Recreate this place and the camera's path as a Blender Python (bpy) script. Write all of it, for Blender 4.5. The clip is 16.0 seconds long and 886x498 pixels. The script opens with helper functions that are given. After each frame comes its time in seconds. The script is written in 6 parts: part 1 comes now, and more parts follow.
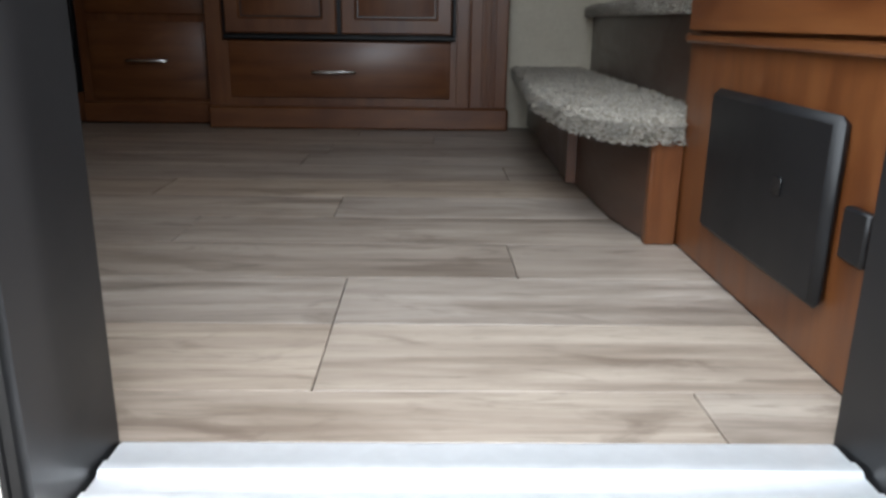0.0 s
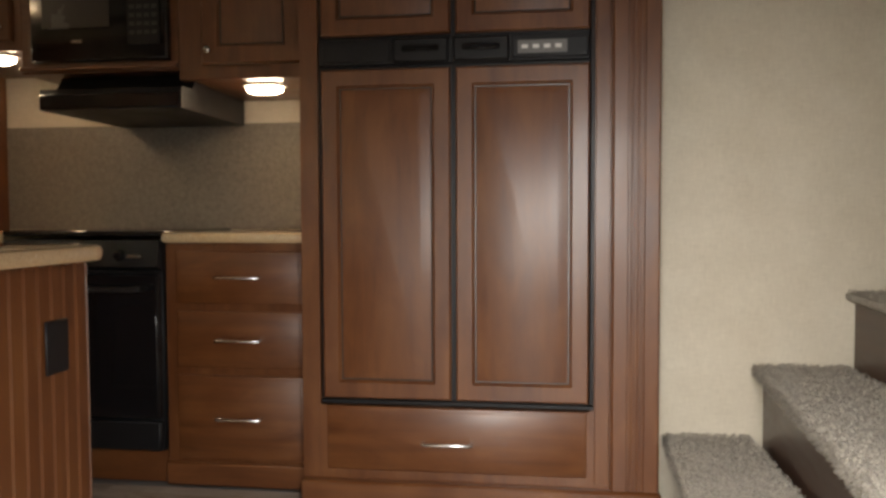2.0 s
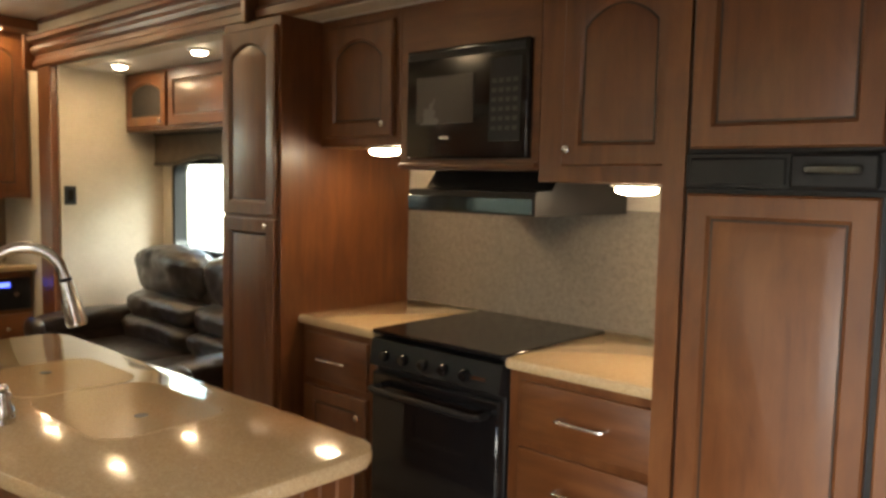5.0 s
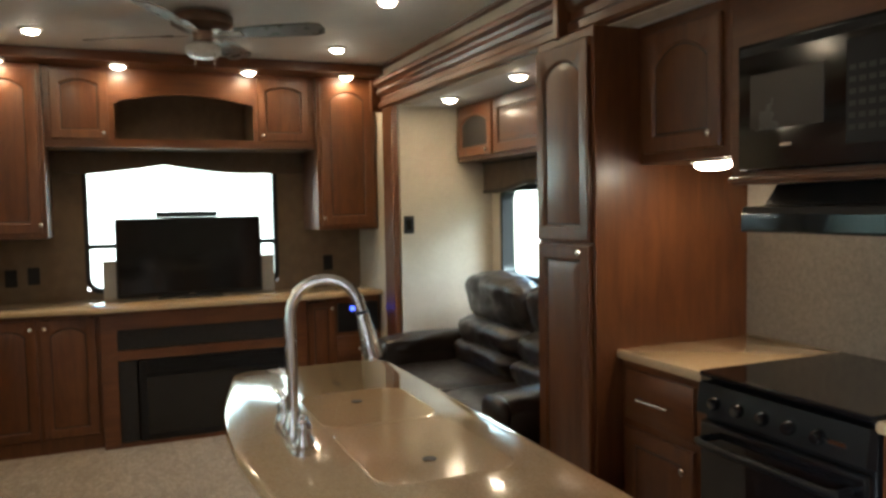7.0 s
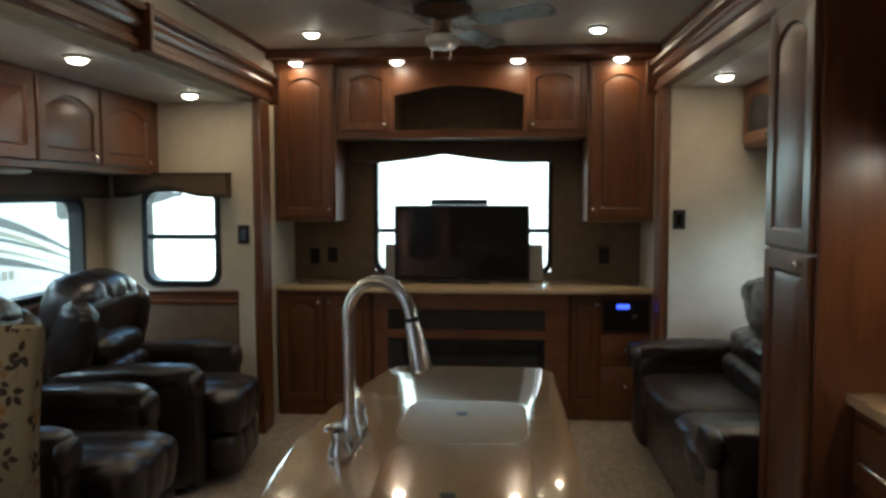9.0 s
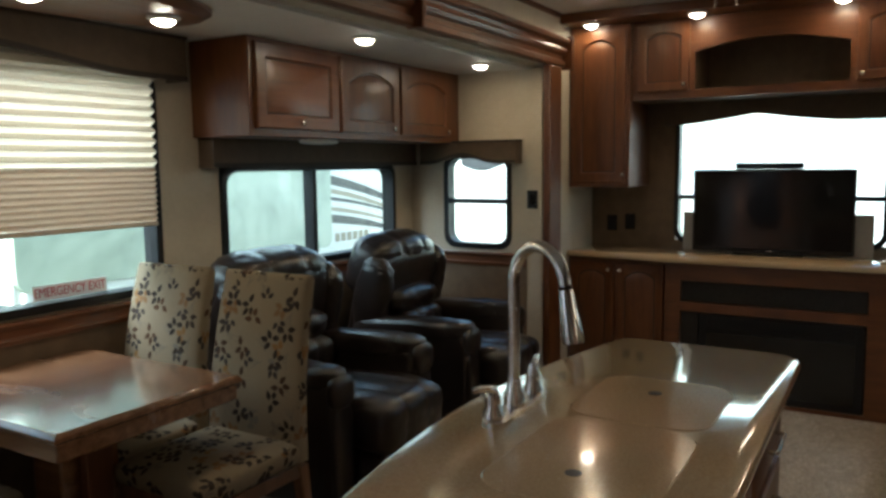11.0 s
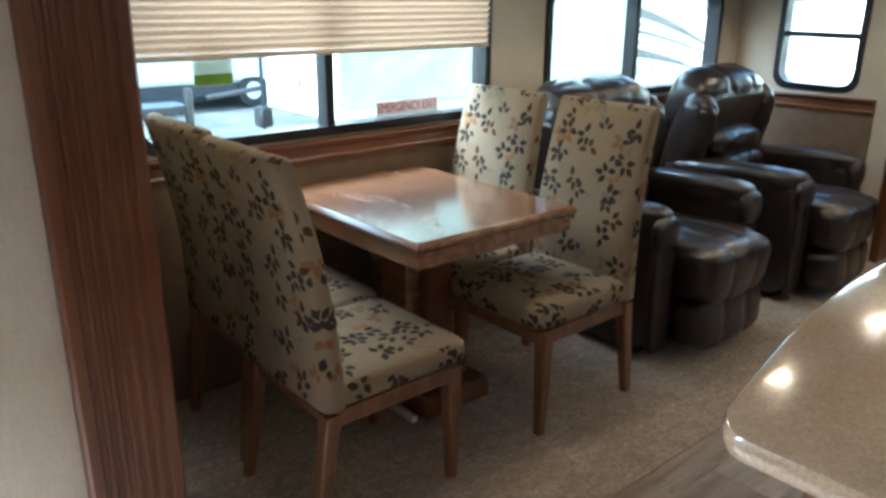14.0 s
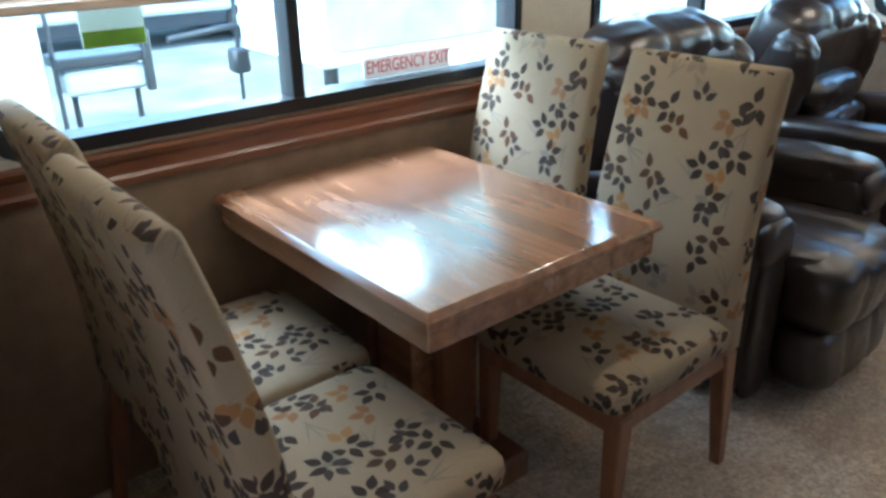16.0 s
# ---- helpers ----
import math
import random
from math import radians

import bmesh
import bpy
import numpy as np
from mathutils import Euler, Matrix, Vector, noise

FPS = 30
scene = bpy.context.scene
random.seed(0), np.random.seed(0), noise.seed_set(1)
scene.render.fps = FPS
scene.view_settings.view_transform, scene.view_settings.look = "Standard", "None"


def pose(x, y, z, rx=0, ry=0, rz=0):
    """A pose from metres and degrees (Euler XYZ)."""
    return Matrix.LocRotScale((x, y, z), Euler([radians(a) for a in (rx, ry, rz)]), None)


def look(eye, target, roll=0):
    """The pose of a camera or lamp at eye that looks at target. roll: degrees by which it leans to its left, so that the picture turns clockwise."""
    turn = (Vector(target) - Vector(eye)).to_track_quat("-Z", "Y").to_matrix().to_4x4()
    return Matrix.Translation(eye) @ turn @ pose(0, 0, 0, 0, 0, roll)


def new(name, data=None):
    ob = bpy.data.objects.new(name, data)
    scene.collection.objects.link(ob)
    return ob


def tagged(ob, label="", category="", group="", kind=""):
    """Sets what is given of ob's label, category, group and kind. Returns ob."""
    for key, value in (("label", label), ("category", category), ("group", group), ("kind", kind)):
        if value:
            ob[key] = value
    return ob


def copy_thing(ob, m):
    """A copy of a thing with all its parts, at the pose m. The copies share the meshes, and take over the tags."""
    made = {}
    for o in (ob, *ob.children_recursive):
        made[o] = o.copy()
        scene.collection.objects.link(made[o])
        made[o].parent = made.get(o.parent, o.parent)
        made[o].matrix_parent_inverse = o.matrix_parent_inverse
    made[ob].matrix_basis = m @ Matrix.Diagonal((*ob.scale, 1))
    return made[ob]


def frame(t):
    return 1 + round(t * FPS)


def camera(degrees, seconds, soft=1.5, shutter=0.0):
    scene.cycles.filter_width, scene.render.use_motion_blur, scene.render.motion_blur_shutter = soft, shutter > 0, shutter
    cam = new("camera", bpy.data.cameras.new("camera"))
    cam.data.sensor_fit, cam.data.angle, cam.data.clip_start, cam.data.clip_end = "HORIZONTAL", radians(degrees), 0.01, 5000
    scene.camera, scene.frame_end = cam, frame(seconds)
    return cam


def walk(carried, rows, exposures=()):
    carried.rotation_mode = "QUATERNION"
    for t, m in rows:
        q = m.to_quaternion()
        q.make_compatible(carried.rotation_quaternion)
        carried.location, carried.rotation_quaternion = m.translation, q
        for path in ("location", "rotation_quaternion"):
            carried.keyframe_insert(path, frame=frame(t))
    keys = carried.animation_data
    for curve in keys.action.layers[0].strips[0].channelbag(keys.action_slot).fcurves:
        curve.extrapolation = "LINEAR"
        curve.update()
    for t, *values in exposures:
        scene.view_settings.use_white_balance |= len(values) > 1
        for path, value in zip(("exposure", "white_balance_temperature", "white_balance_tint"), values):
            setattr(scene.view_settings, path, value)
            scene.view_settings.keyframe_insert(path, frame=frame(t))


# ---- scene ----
cam = camera(60.0, 16.0, 3.0)
EXPOSURES = [(0.0, 0.7, 6300, 10), (0.5, 1.0, 6800, 14), (1.0, 1.85, 7200, 15), (1.5, 2.15, 7500, 15), (2.0, 2.5, 7700, 15), (3.0, 2.95, 7900, 15), (5.5, 3.5, 7600, 10), (6.5, 3.35, 6700, 8), (8.0, 2.55, 5650, 5), (11.0, 2.2, 5900, 5), (12.5, 2.35, 5900, 7), (13.0, 2.45, 5800, 7), (14.0, 3.35, 5400, 7), (15.0, 3.95, 5000, 8), (15.5, 3.95, 5000, 8), (16.0, 3.6, 5000, 7)]
PATH = [
    (0, (1.171, 1.487, 0.416), (1.21, 3.404, -0.153), 0.8),
    (0.5, (1.154, 1.704, 0.57), (1.144, 3.657, 0.141), 3.0),
    (0.7, (1.151, 1.777, 0.617), (1.111, 3.738, 0.228), 2.2),
    (1, (1.144, 1.905, 0.656), (1.032, 3.863, 0.266), 0.6),
    (1.5, (1.136, 1.973, 0.813), (0.943, 3.946, 0.546), -0.5),
    (2, (1.115, 2.087, 0.969), (0.853, 4.068, 0.882), -0.2),
    (2.5, (1.251, 2.192, 1.096), (0.774, 4.134, 1.096), 0.5),
    (3, (1.191, 2.241, 1.224), (0.617, 4.157, 1.225), 0.6),
    (3.2, (1.24, 2.267, 1.237), (0.573, 4.152, 1.248), 1.0),
    (5.3, (1.191, 2.803, 1.469), (-0.234, 4.193, 1.272), 0.5),
    (5.5, (1.181, 2.831, 1.468), (-0.308, 4.15, 1.263), -0.0),
    (6, (1.165, 2.845, 1.471), (-0.453, 4.002, 1.266), -0.3),
    (6.5, (1.124, 2.878, 1.462), (-0.607, 3.865, 1.287), -0.7),
    (7, (1.061, 2.968, 1.458), (-0.778, 3.747, 1.344), -1.1),
    (7.5, (0.997, 3.103, 1.473), (-0.928, 3.643, 1.41), -1.5),
    (8, (0.94, 3.236, 1.452), (-1.037, 3.529, 1.392), -1.0),
    (8.2, (0.955, 3.334, 1.456), (-1.035, 3.516, 1.374), -0.8),
    (10.3, (0.845, 3.955, 1.486), (-1.04, 3.311, 1.313), 0.5),
    (10.5, (0.809, 3.976, 1.477), (-1.035, 3.222, 1.294), 0.3),
    (11, (0.8, 4.056, 1.465), (-0.913, 3.048, 1.246), -0.7),
    (11.5, (0.844, 4.046, 1.452), (-0.736, 2.846, 1.201), -1.2),
    (12, (0.928, 3.981, 1.454), (-0.52, 2.626, 1.193), -1.6),
    (12.5, (1.016, 3.971, 1.451), (-0.307, 2.487, 1.229), -1.6),
    (13, (1.028, 3.941, 1.415), (-0.278, 2.451, 1.141), -1.1),
    (13.5, (1.023, 3.877, 1.416), (-0.262, 2.432, 0.907), -0.3),
    (14, (0.899, 3.748, 1.422), (-0.335, 2.304, 0.794), 0.4),
    (14.5, (0.803, 3.583, 1.414), (-0.419, 2.164, 0.712), 0.8),
    (15, (0.702, 3.404, 1.393), (-0.52, 2.025, 0.616), 0.9),
    (15.5, (0.534, 3.222, 1.384), (-0.653, 1.831, 0.574), 0.6),
    (16, (0.337, 3.042, 1.399), (-0.836, 1.639, 0.59), -0.8),
]
walk(cam, [(t, look(eye, target, roll)) for t, eye, target, roll in PATH], EXPOSURES)

# ---------------------------------------------------------------- world, sun, light
world = bpy.data.worlds.new("sky")
scene.world = world
world.use_nodes = True
wn = world.node_tree.nodes
sky = wn.new("ShaderNodeTexSky")
sky.sky_type, sky.sun_disc = "NISHITA", False
sky.sun_elevation, sky.sun_rotation = radians(48.7), radians(95)
sky.air_density, sky.dust_density, sky.ozone_density = 1.0, 3.0, 1.0
wn["Background"].inputs["Strength"].default_value = 0.15
world.node_tree.links.new(sky.outputs[0], wn["Background"].inputs["Color"])
sun_data = bpy.data.lights.new("sun", "SUN")
sun_data.energy, sun_data.angle, sun_data.color = 3.5, radians(2), (1.0, 0.97, 0.93)
sun = new("sun", sun_data)
sun.matrix_world = look((0, 0, 20), (-7.0, 0.6, 20 - 8.0))
LAMP_W, WARM = 0.23, (1.0, 0.70, 0.38)


def window_light(name, eye, target, w, h, watts, spread=180):
    d = bpy.data.lights.new(name, "AREA")
    d.shape, d.size, d.size_y, d.energy, d.color = "RECTANGLE", w, h, watts, (0.88, 0.95, 1.0)
    d.spread = radians(spread)
    ob = new(name, d)
    ob.matrix_world = look(eye, target)
    return ob


window_light("dinette_daylight", (-0.72, 0.72, 2.15), (-0.72, 1.26, 1.58), 1.7, 0.5, 10.5)
window_light("dinette_low_daylight", (-0.72, 0.80, 1.52), (-0.72, 1.55, 0.75), 1.5, 0.40, 2.6)
window_light("recliner_daylight", (-2.62, 0.75, 1.95), (-2.62, 1.75, 0.75), 1.4, 0.45, 5.0)
window_light("sofa_daylight", (-2.88, 5.80, 2.00), (-2.80, 4.75, 0.75), 1.1, 0.45, 9.0)
window_light("door_daylight", (1.22, 2.065, 0.95), (1.60, 3.0, -0.35), 0.7, 1.5, 13.0, 150)

# ---------------------------------------------------------------- small builders
ORIGIN = {}


def thing(name, label, category, loc=(0, 0, 0), group=""):
    ob = new(name)
    ob.empty_display_size = 0.1
    ob.location = loc
    ORIGIN[ob] = Vector(loc)
    return tagged(ob, label, category, group)


def finish(name, bm, mat, loc=(0, 0, 0), smooth=40, uv=False):
    bmesh.ops.recalc_face_normals(bm, faces=bm.faces[:])
    if uv:
        lay = bm.loops.layers.uv.new("box")
        for f in bm.faces:
            n = f.normal
            k = max(range(3), key=lambda i: abs(n[i]))
            for lp in f.loops:
                c = lp.vert.co
                lp[lay].uv = ((c.y, c.z), (c.x, c.z), (c.x, c.y))[k]
    if smooth:
        for f in bm.faces:
            f.smooth = True
    me = bpy.data.meshes.new(name)
    bm.transform(Matrix.Translation(-Vector(loc)))
    bm.to_mesh(me)
    bm.free()
    if smooth:
        me.set_sharp_from_angle(angle=radians(smooth))
    if mat:
        me.materials.append(mat)
    return me


def part(name, bm, mat, parent, label="", smooth=40, uv=False):
    loc = ORIGIN[parent]
    ob = new(name, finish(name, bm, mat, loc, smooth, uv))
    ob.parent = parent
    ORIGIN[ob] = loc
    return tagged(ob, label) if label else ob


def structure(name, bm, mat, label="", smooth=40):
    ob = new(name, finish(name, bm, mat, (0, 0, 0), smooth))
    ORIGIN[ob] = Vector((0, 0, 0))
    return tagged(ob, label, "", "", "structure")


def single(name, bm, mat, label, category, group="", smooth=40, loc=(0, 0, 0), uv=False):
    """A thing that is one mesh."""
    ob = new(name, finish(name, bm, mat, loc, smooth, uv))
    ob.location = loc
    ORIGIN[ob] = Vector(loc)
    return tagged(ob, label, category, group)


def B():
    return bmesh.new()


def box(bm, x0, x1, y0, y1, z0, z1, bevel=0.0, seg=1):
    x0, x1, y0, y1, z0, z1 = min(x0, x1), max(x0, x1), min(y0, y1), max(y0, y1), min(z0, z1), max(z0, z1)
    vs = [bm.verts.new((x, y, z)) for x in (x0, x1) for y in (y0, y1) for z in (z0, z1)]
    fs = [bm.faces.new([vs[i] for i in q]) for q in ((0, 1, 3, 2), (4, 6, 7, 5), (0, 4, 5, 1), (2, 3, 7, 6), (0, 2, 6, 4), (1, 5, 7, 3))]
    if bevel:
        es = list({e for f in fs for e in f.edges})
        bmesh.ops.bevel(bm, geom=es, offset=bevel, segments=seg, affect="EDGES", profile=0.5)
    return bm


def prism(bm, pts, to, d0, d1):
    """Extrude the outline pts (a, b) between depths d0 and d1; to(a, b, d) gives the place."""
    lo, hi = [bm.verts.new(to(a, b, d0)) for a, b in pts], [bm.verts.new(to(a, b, d1)) for a, b in pts]
    n = len(pts)
    bm.faces.new(lo)
    bm.faces.new(hi)
    for i in range(n):
        bm.faces.new((lo[i], lo[(i + 1) % n], hi[(i + 1) % n], hi[i]))
    return bm


def strip(bm, rings, closed=True, cap0=False, cap1=True):
    """Join rings of equal length with quads."""
    vs = [[bm.verts.new(p) for p in r] for r in rings]
    n = len(vs[0])
    for a, b in zip(vs, vs[1:]):
        for i in range(n if closed else n - 1):
            bm.faces.new((a[i], a[(i + 1) % n], b[(i + 1) % n], b[i]))
    if cap0:
        bm.faces.new(vs[0])
    if cap1:
        bm.faces.new(vs[-1])
    return bm


def lathe(bm, profile, c, seg=20, axis="z", cap0=True, cap1=True):
    rings = []
    for r, h in profile:
        ring = []
        for i in range(seg):
            a = 2 * math.pi * i / seg
            p = (r * math.cos(a), r * math.sin(a), h)
            if axis == "y":
                p = (p[0], h, p[1])
            elif axis == "x":
                p = (h, p[0], p[1])
            ring.append((c[0] + p[0], c[1] + p[1], c[2] + p[2]))
        rings.append(ring)
    return strip(bm, rings, True, cap0, cap1)


def tube(bm, pts, r, seg=10):
    pts = [Vector(p) for p in pts]
    rs = r if isinstance(r, (list, tuple)) else [r] * len(pts)
    up, rings = None, []
    for i, p in enumerate(pts):
        d = (pts[min(i + 1, len(pts) - 1)] - pts[max(i - 1, 0)]).normalized()
        if up is None:
            up = d.orthogonal().normalized()
        up = (up - d * up.dot(d)).normalized()
        side = d.cross(up)
        rings.append([p + rs[i] * (math.cos(2 * math.pi * k / seg) * up + math.sin(2 * math.pi * k / seg) * side) for k in range(seg)])
    return strip(bm, rings, True, True, True)


def puff(bm, c, half, e=0.45, m=None, nu=20, nv=14, wrinkle=0.0, e2=None):
    """A cushion: a superellipsoid of half sizes about c, turned by m."""
    e2 = e2 or e
    sp = lambda w, k: math.copysign(abs(w) ** k, w)  # noqa: E731
    rings = []
    for j in range(nv + 1):
        ph = -math.pi / 2 + math.pi * j / nv
        ph = max(-math.pi / 2 + 0.02, min(math.pi / 2 - 0.02, ph))
        ring = []
        for i in range(nu):
            th = 2 * math.pi * i / nu
            p = Vector((half[0] * sp(math.cos(ph), e2) * sp(math.cos(th), e), half[1] * sp(math.cos(ph), e2) * sp(math.sin(th), e), half[2] * sp(math.sin(ph), e2)))
            if wrinkle:
                p *= 1 + wrinkle * noise.noise(Vector(c) * 3 + p * 9)
            if m is not None:
                p = m @ p
            ring.append(Vector(c) + p)
        rings.append(ring)
    return strip(bm, rings, True, True, True)


def pillow(c, half, m=None, seams=(), e=0.35, depth=0.2, wrinkle=0.03, gather=0.0, n=26):
    """A stuffed leather cushion: a rounded block with stitched seams across x and gathered ends."""
    bm, pw = B(), 2 / e
    for ax in range(3):
        for sg in (-1, 1):
            grid = {}
            for i in range(n + 1):
                for j in range(n + 1):
                    q = [0.0, 0.0, 0.0]
                    q[ax], q[(ax + 1) % 3], q[(ax + 2) % 3] = sg, 2 * i / n - 1, 2 * j / n - 1
                    k = sum(abs(w) ** pw for w in q) ** (-1 / pw)
                    grid[i, j] = bm.verts.new([w * k * h for w, h in zip(q, half)])
            for i in range(n):
                for j in range(n):
                    bm.faces.new((grid[i, j], grid[i + 1, j], grid[i + 1, j + 1], grid[i, j + 1]))
    bmesh.ops.remove_doubles(bm, verts=bm.verts[:], dist=1e-5)
    for v in bm.verts:
        p = v.co.copy()
        near = min([abs(p.x - s) for s in seams] + [9.0])
        dip = depth * math.exp(-(near / 0.013) ** 2) + depth * 0.35 * math.exp(-(near / 0.05) ** 2)
        wave = wrinkle * noise.noise(Vector(c) * 5 + Vector((p.x * 6, p.y * 9, p.z * 9))) + 0.5 * wrinkle * noise.noise(Vector(c) * 7 + p * 23)
        end = max(0.0, abs(p.x) / half[0] - 0.55) / 0.45
        wave += gather * end * math.sin(p.z * 130 + 4 * math.sin(p.z * 31 + p.x * 9))
        p.y *= 1 + wave - dip
        p.z *= 1 + 0.6 * wave - dip * 0.6
        v.co = Vector(c) + (m @ p if m is not None else p)
    return bm


def rot(rx=0, ry=0, rz=0):
    return Euler((radians(rx), radians(ry), radians(rz))).to_matrix()


# Faces of joinery: (u, n, v) = along the wall, out of it, up.
def face_k(y0):
    return lambda u, n, v: (u, y0 - n, v)


def face_l(y0):
    return lambda u, n, v: (u, y0 + n, v)


def face_r(x0):
    return lambda u, n, v: (x0 + n, u, v)


def face_w(x0):
    return lambda u, n, v: (x0 - n, u, v)


def fbox(bm, F, u0, u1, n0, n1, v0, v1, bevel=0.0):
    a, b = F(u0, n0, v0), F(u1, n1, v1)
    return box(bm, a[0], b[0], a[1], b[1], a[2], b[2], bevel)


def outline(u0, u1, v0, v1, arch=0.0, n=12):
    pts = [(u0, v0), (u1, v0)]
    for i in range(n + 1):
        s = i / n
        up = max(0.0, math.sin(math.pi * s)) ** 0.8
        pts.append((u1 + (u0 - u1) * s, v1 - arch + arch * up))
    return pts


def bar_handle(F, u, v, n, length, parent, mat=None, name="handle"):
    bm = B()
    h = length / 2
    tube(bm, [F(u - h, n, v), F(u - h, n + 0.022, v), F(u - h + 0.006, n + 0.027, v), F(u + h - 0.006, n + 0.027, v), F(u + h, n + 0.022, v), F(u + h, n, v)], 0.0055, 8)
    return part(name, bm, mat or CHROME, parent, "brushed chrome bar handle")


def knob(F, u, v, n, parent):
    bm = B()
    c = Vector(F(u, n, v))
    d = Vector(F(u, n + 1, v)) - c
    pts, rs = [0, 0.012, 0.014, 0.022, 0.026], [0.005, 0.005, 0.013, 0.013, 0.008]
    tube(bm, [c + d * p for p in pts], rs, 12)
    return part("knob", bm, CHROME, parent, "round brushed chrome knob")


def raised_door(F, u0, u1, v0, v1, parent, mat, arch=0.0, frame_w=0.055, n=0.0, name="door", thick=0.02, panel_mat=None):
    """A framed cabinet door with a raised, optionally arched panel."""
    bm = B()
    out = outline(u0, u1, v0, v1)
    out_in = outline(u0 + 0.005, u1 - 0.005, v0 + 0.005, v1 - 0.005)
    i0 = outline(u0 + frame_w, u1 - frame_w, v0 + frame_w, v1 - frame_w, arch)
    i1 = outline(u0 + frame_w + 0.008, u1 - frame_w - 0.008, v0 + frame_w + 0.008, v1 - frame_w - 0.008, arch)
    P = lambda pts, d: [F(a, n + d, b) for a, b in pts]  # noqa: E731
    strip(bm, [P(out, 0), P(out, thick - 0.005), P(out_in, thick), P(i0, thick), P(i1, thick - 0.009)], True, True, False)
    d = part(name, bm, mat, parent)
    bm = B()
    i2 = outline(u0 + frame_w + 0.014, u1 - frame_w - 0.014, v0 + frame_w + 0.014, v1 - frame_w - 0.014, arch)
    i3 = outline(u0 + frame_w + 0.042, u1 - frame_w - 0.042, v0 + frame_w + 0.042, v1 - frame_w - 0.042, arch)
    strip(bm, [P(i2, thick - 0.0095), P(i3, thick - 0.002)], True, False, True)
    part("panel", bm, panel_mat or mat, d)
    part("glazed_groove", strip(B(), [P(i1, thick - 0.0093), P(i2, thick - 0.0097)], True, False, False), WOOD_GLAZE, d)
    return d


def slab_front(F, u0, u1, v0, v1, parent, mat, n=0.0, name="drawer_front", thick=0.02):
    bm = B()
    P = lambda k, d: [F(a, n + d, b) for a, b in ((u0 + k, v0 + k), (u1 - k, v0 + k), (u1 - k, v1 - k), (u0 + k, v1 - k))]  # noqa: E731
    strip(bm, [P(0, 0), P(0, thick - 0.008), P(0.004, thick - 0.005), P(0.010, thick - 0.004), P(0.016, thick)], True, True, True)
    return part(name, bm, mat, parent)


# ---------------------------------------------------------------- materials
class Mat:
    def __init__(self, name):
        self.m = bpy.data.materials.new(name)
        self.m.use_nodes = True
        self.t = self.m.node_tree
        self.b = self.t.nodes["Principled BSDF"]

    def n(self, kind, **kw):
        node = self.t.nodes.new(kind)
        for k, v in kw.items():
            node.inputs[k.replace("_", " ")].default_value = v
        return node

    def l(self, a, b):
        self.t.links.new(a, b)

    def coord(self, scale=(1, 1, 1), out="Object", turn=(0, 0, 0), spread=True):
        tc, mp = self.n("ShaderNodeTexCoord"), self.n("ShaderNodeMapping")
        mp.inputs["Scale"].default_value = scale
        mp.inputs["Rotation"].default_value = [radians(a) for a in turn]
        if spread and out == "Object":
            oi, add = self.n("ShaderNodeObjectInfo"), self.n("ShaderNodeVectorMath")
            mul = self.n("ShaderNodeMath")
            mul.operation = "MULTIPLY"
            mul.inputs[1].default_value = 37.0
            self.l(oi.outputs["Random"], mul.inputs[0])
            self.l(tc.outputs[out], add.inputs[0])
            self.l(mul.outputs[0], add.inputs[1])
            self.l(add.outputs[0], mp.inputs["Vector"])
        else:
            self.l(tc.outputs[out], mp.inputs["Vector"])
        return mp.outputs[0]

    def noise(self, vec, scale, detail=4, rough=0.55, dist=0.0):
        nz = self.n("ShaderNodeTexNoise", Scale=scale, Detail=detail, Roughness=rough, Distortion=dist)
        self.l(vec, nz.inputs["Vector"])
        return nz.outputs["Fac"]

    def ramp(self, fac, stops):
        r = self.n("ShaderNodeValToRGB")
        e = r.color_ramp.elements
        while len(e) < len(stops):
            e.new(0.5)
        for el, (p, c) in zip(e, stops):
            el.position, el.color = p, (*c, 1) if len(c) == 3 else (c[0],) * 3 + (1,)
        self.l(fac, r.inputs[0])
        return r.outputs[0]

    def mix(self, fac, a, b, mode="MIX"):
        m = self.n("ShaderNodeMix")
        m.data_type, m.blend_type = "RGBA", mode
        for s, v in ((m.inputs[0], fac), (m.inputs[6], a), (m.inputs[7], b)):
            if isinstance(v, (int, float)):
                s.default_value = v
            elif isinstance(v, tuple):
                s.default_value = (*v, 1)
            else:
                self.l(v, s)
        return m.outputs[2]

    def math(self, op, a, b=0.0):
        m = self.n("ShaderNodeMath")
        m.operation = op
        for s, v in ((m.inputs[0], a), (m.inputs[1], b)):
            if isinstance(v, (int, float)):
                s.default_value = v
            else:
                self.l(v, s)
        return m.outputs[0]

    def bump(self, h, strength=0.3, dist=0.002):
        b = self.n("ShaderNodeBump", Strength=strength, Distance=dist)
        self.l(h, b.inputs["Height"])
        self.l(b.outputs[0], self.b.inputs["Normal"])

    def set(self, color=None, rough=None, metal=None, **kw):
        for key, v in (("Base Color", color), ("Roughness", rough), ("Metallic", metal)):
            if v is None:
                continue
            if isinstance(v, (int, float)):
                self.b.inputs[key].default_value = v
            elif isinstance(v, tuple):
                self.b.inputs[key].default_value = (*v, 1)
            else:
                self.l(v, self.b.inputs[key])
        for k, v in kw.items():
            self.b.inputs[k.replace("_", " ")].default_value = v
        return self


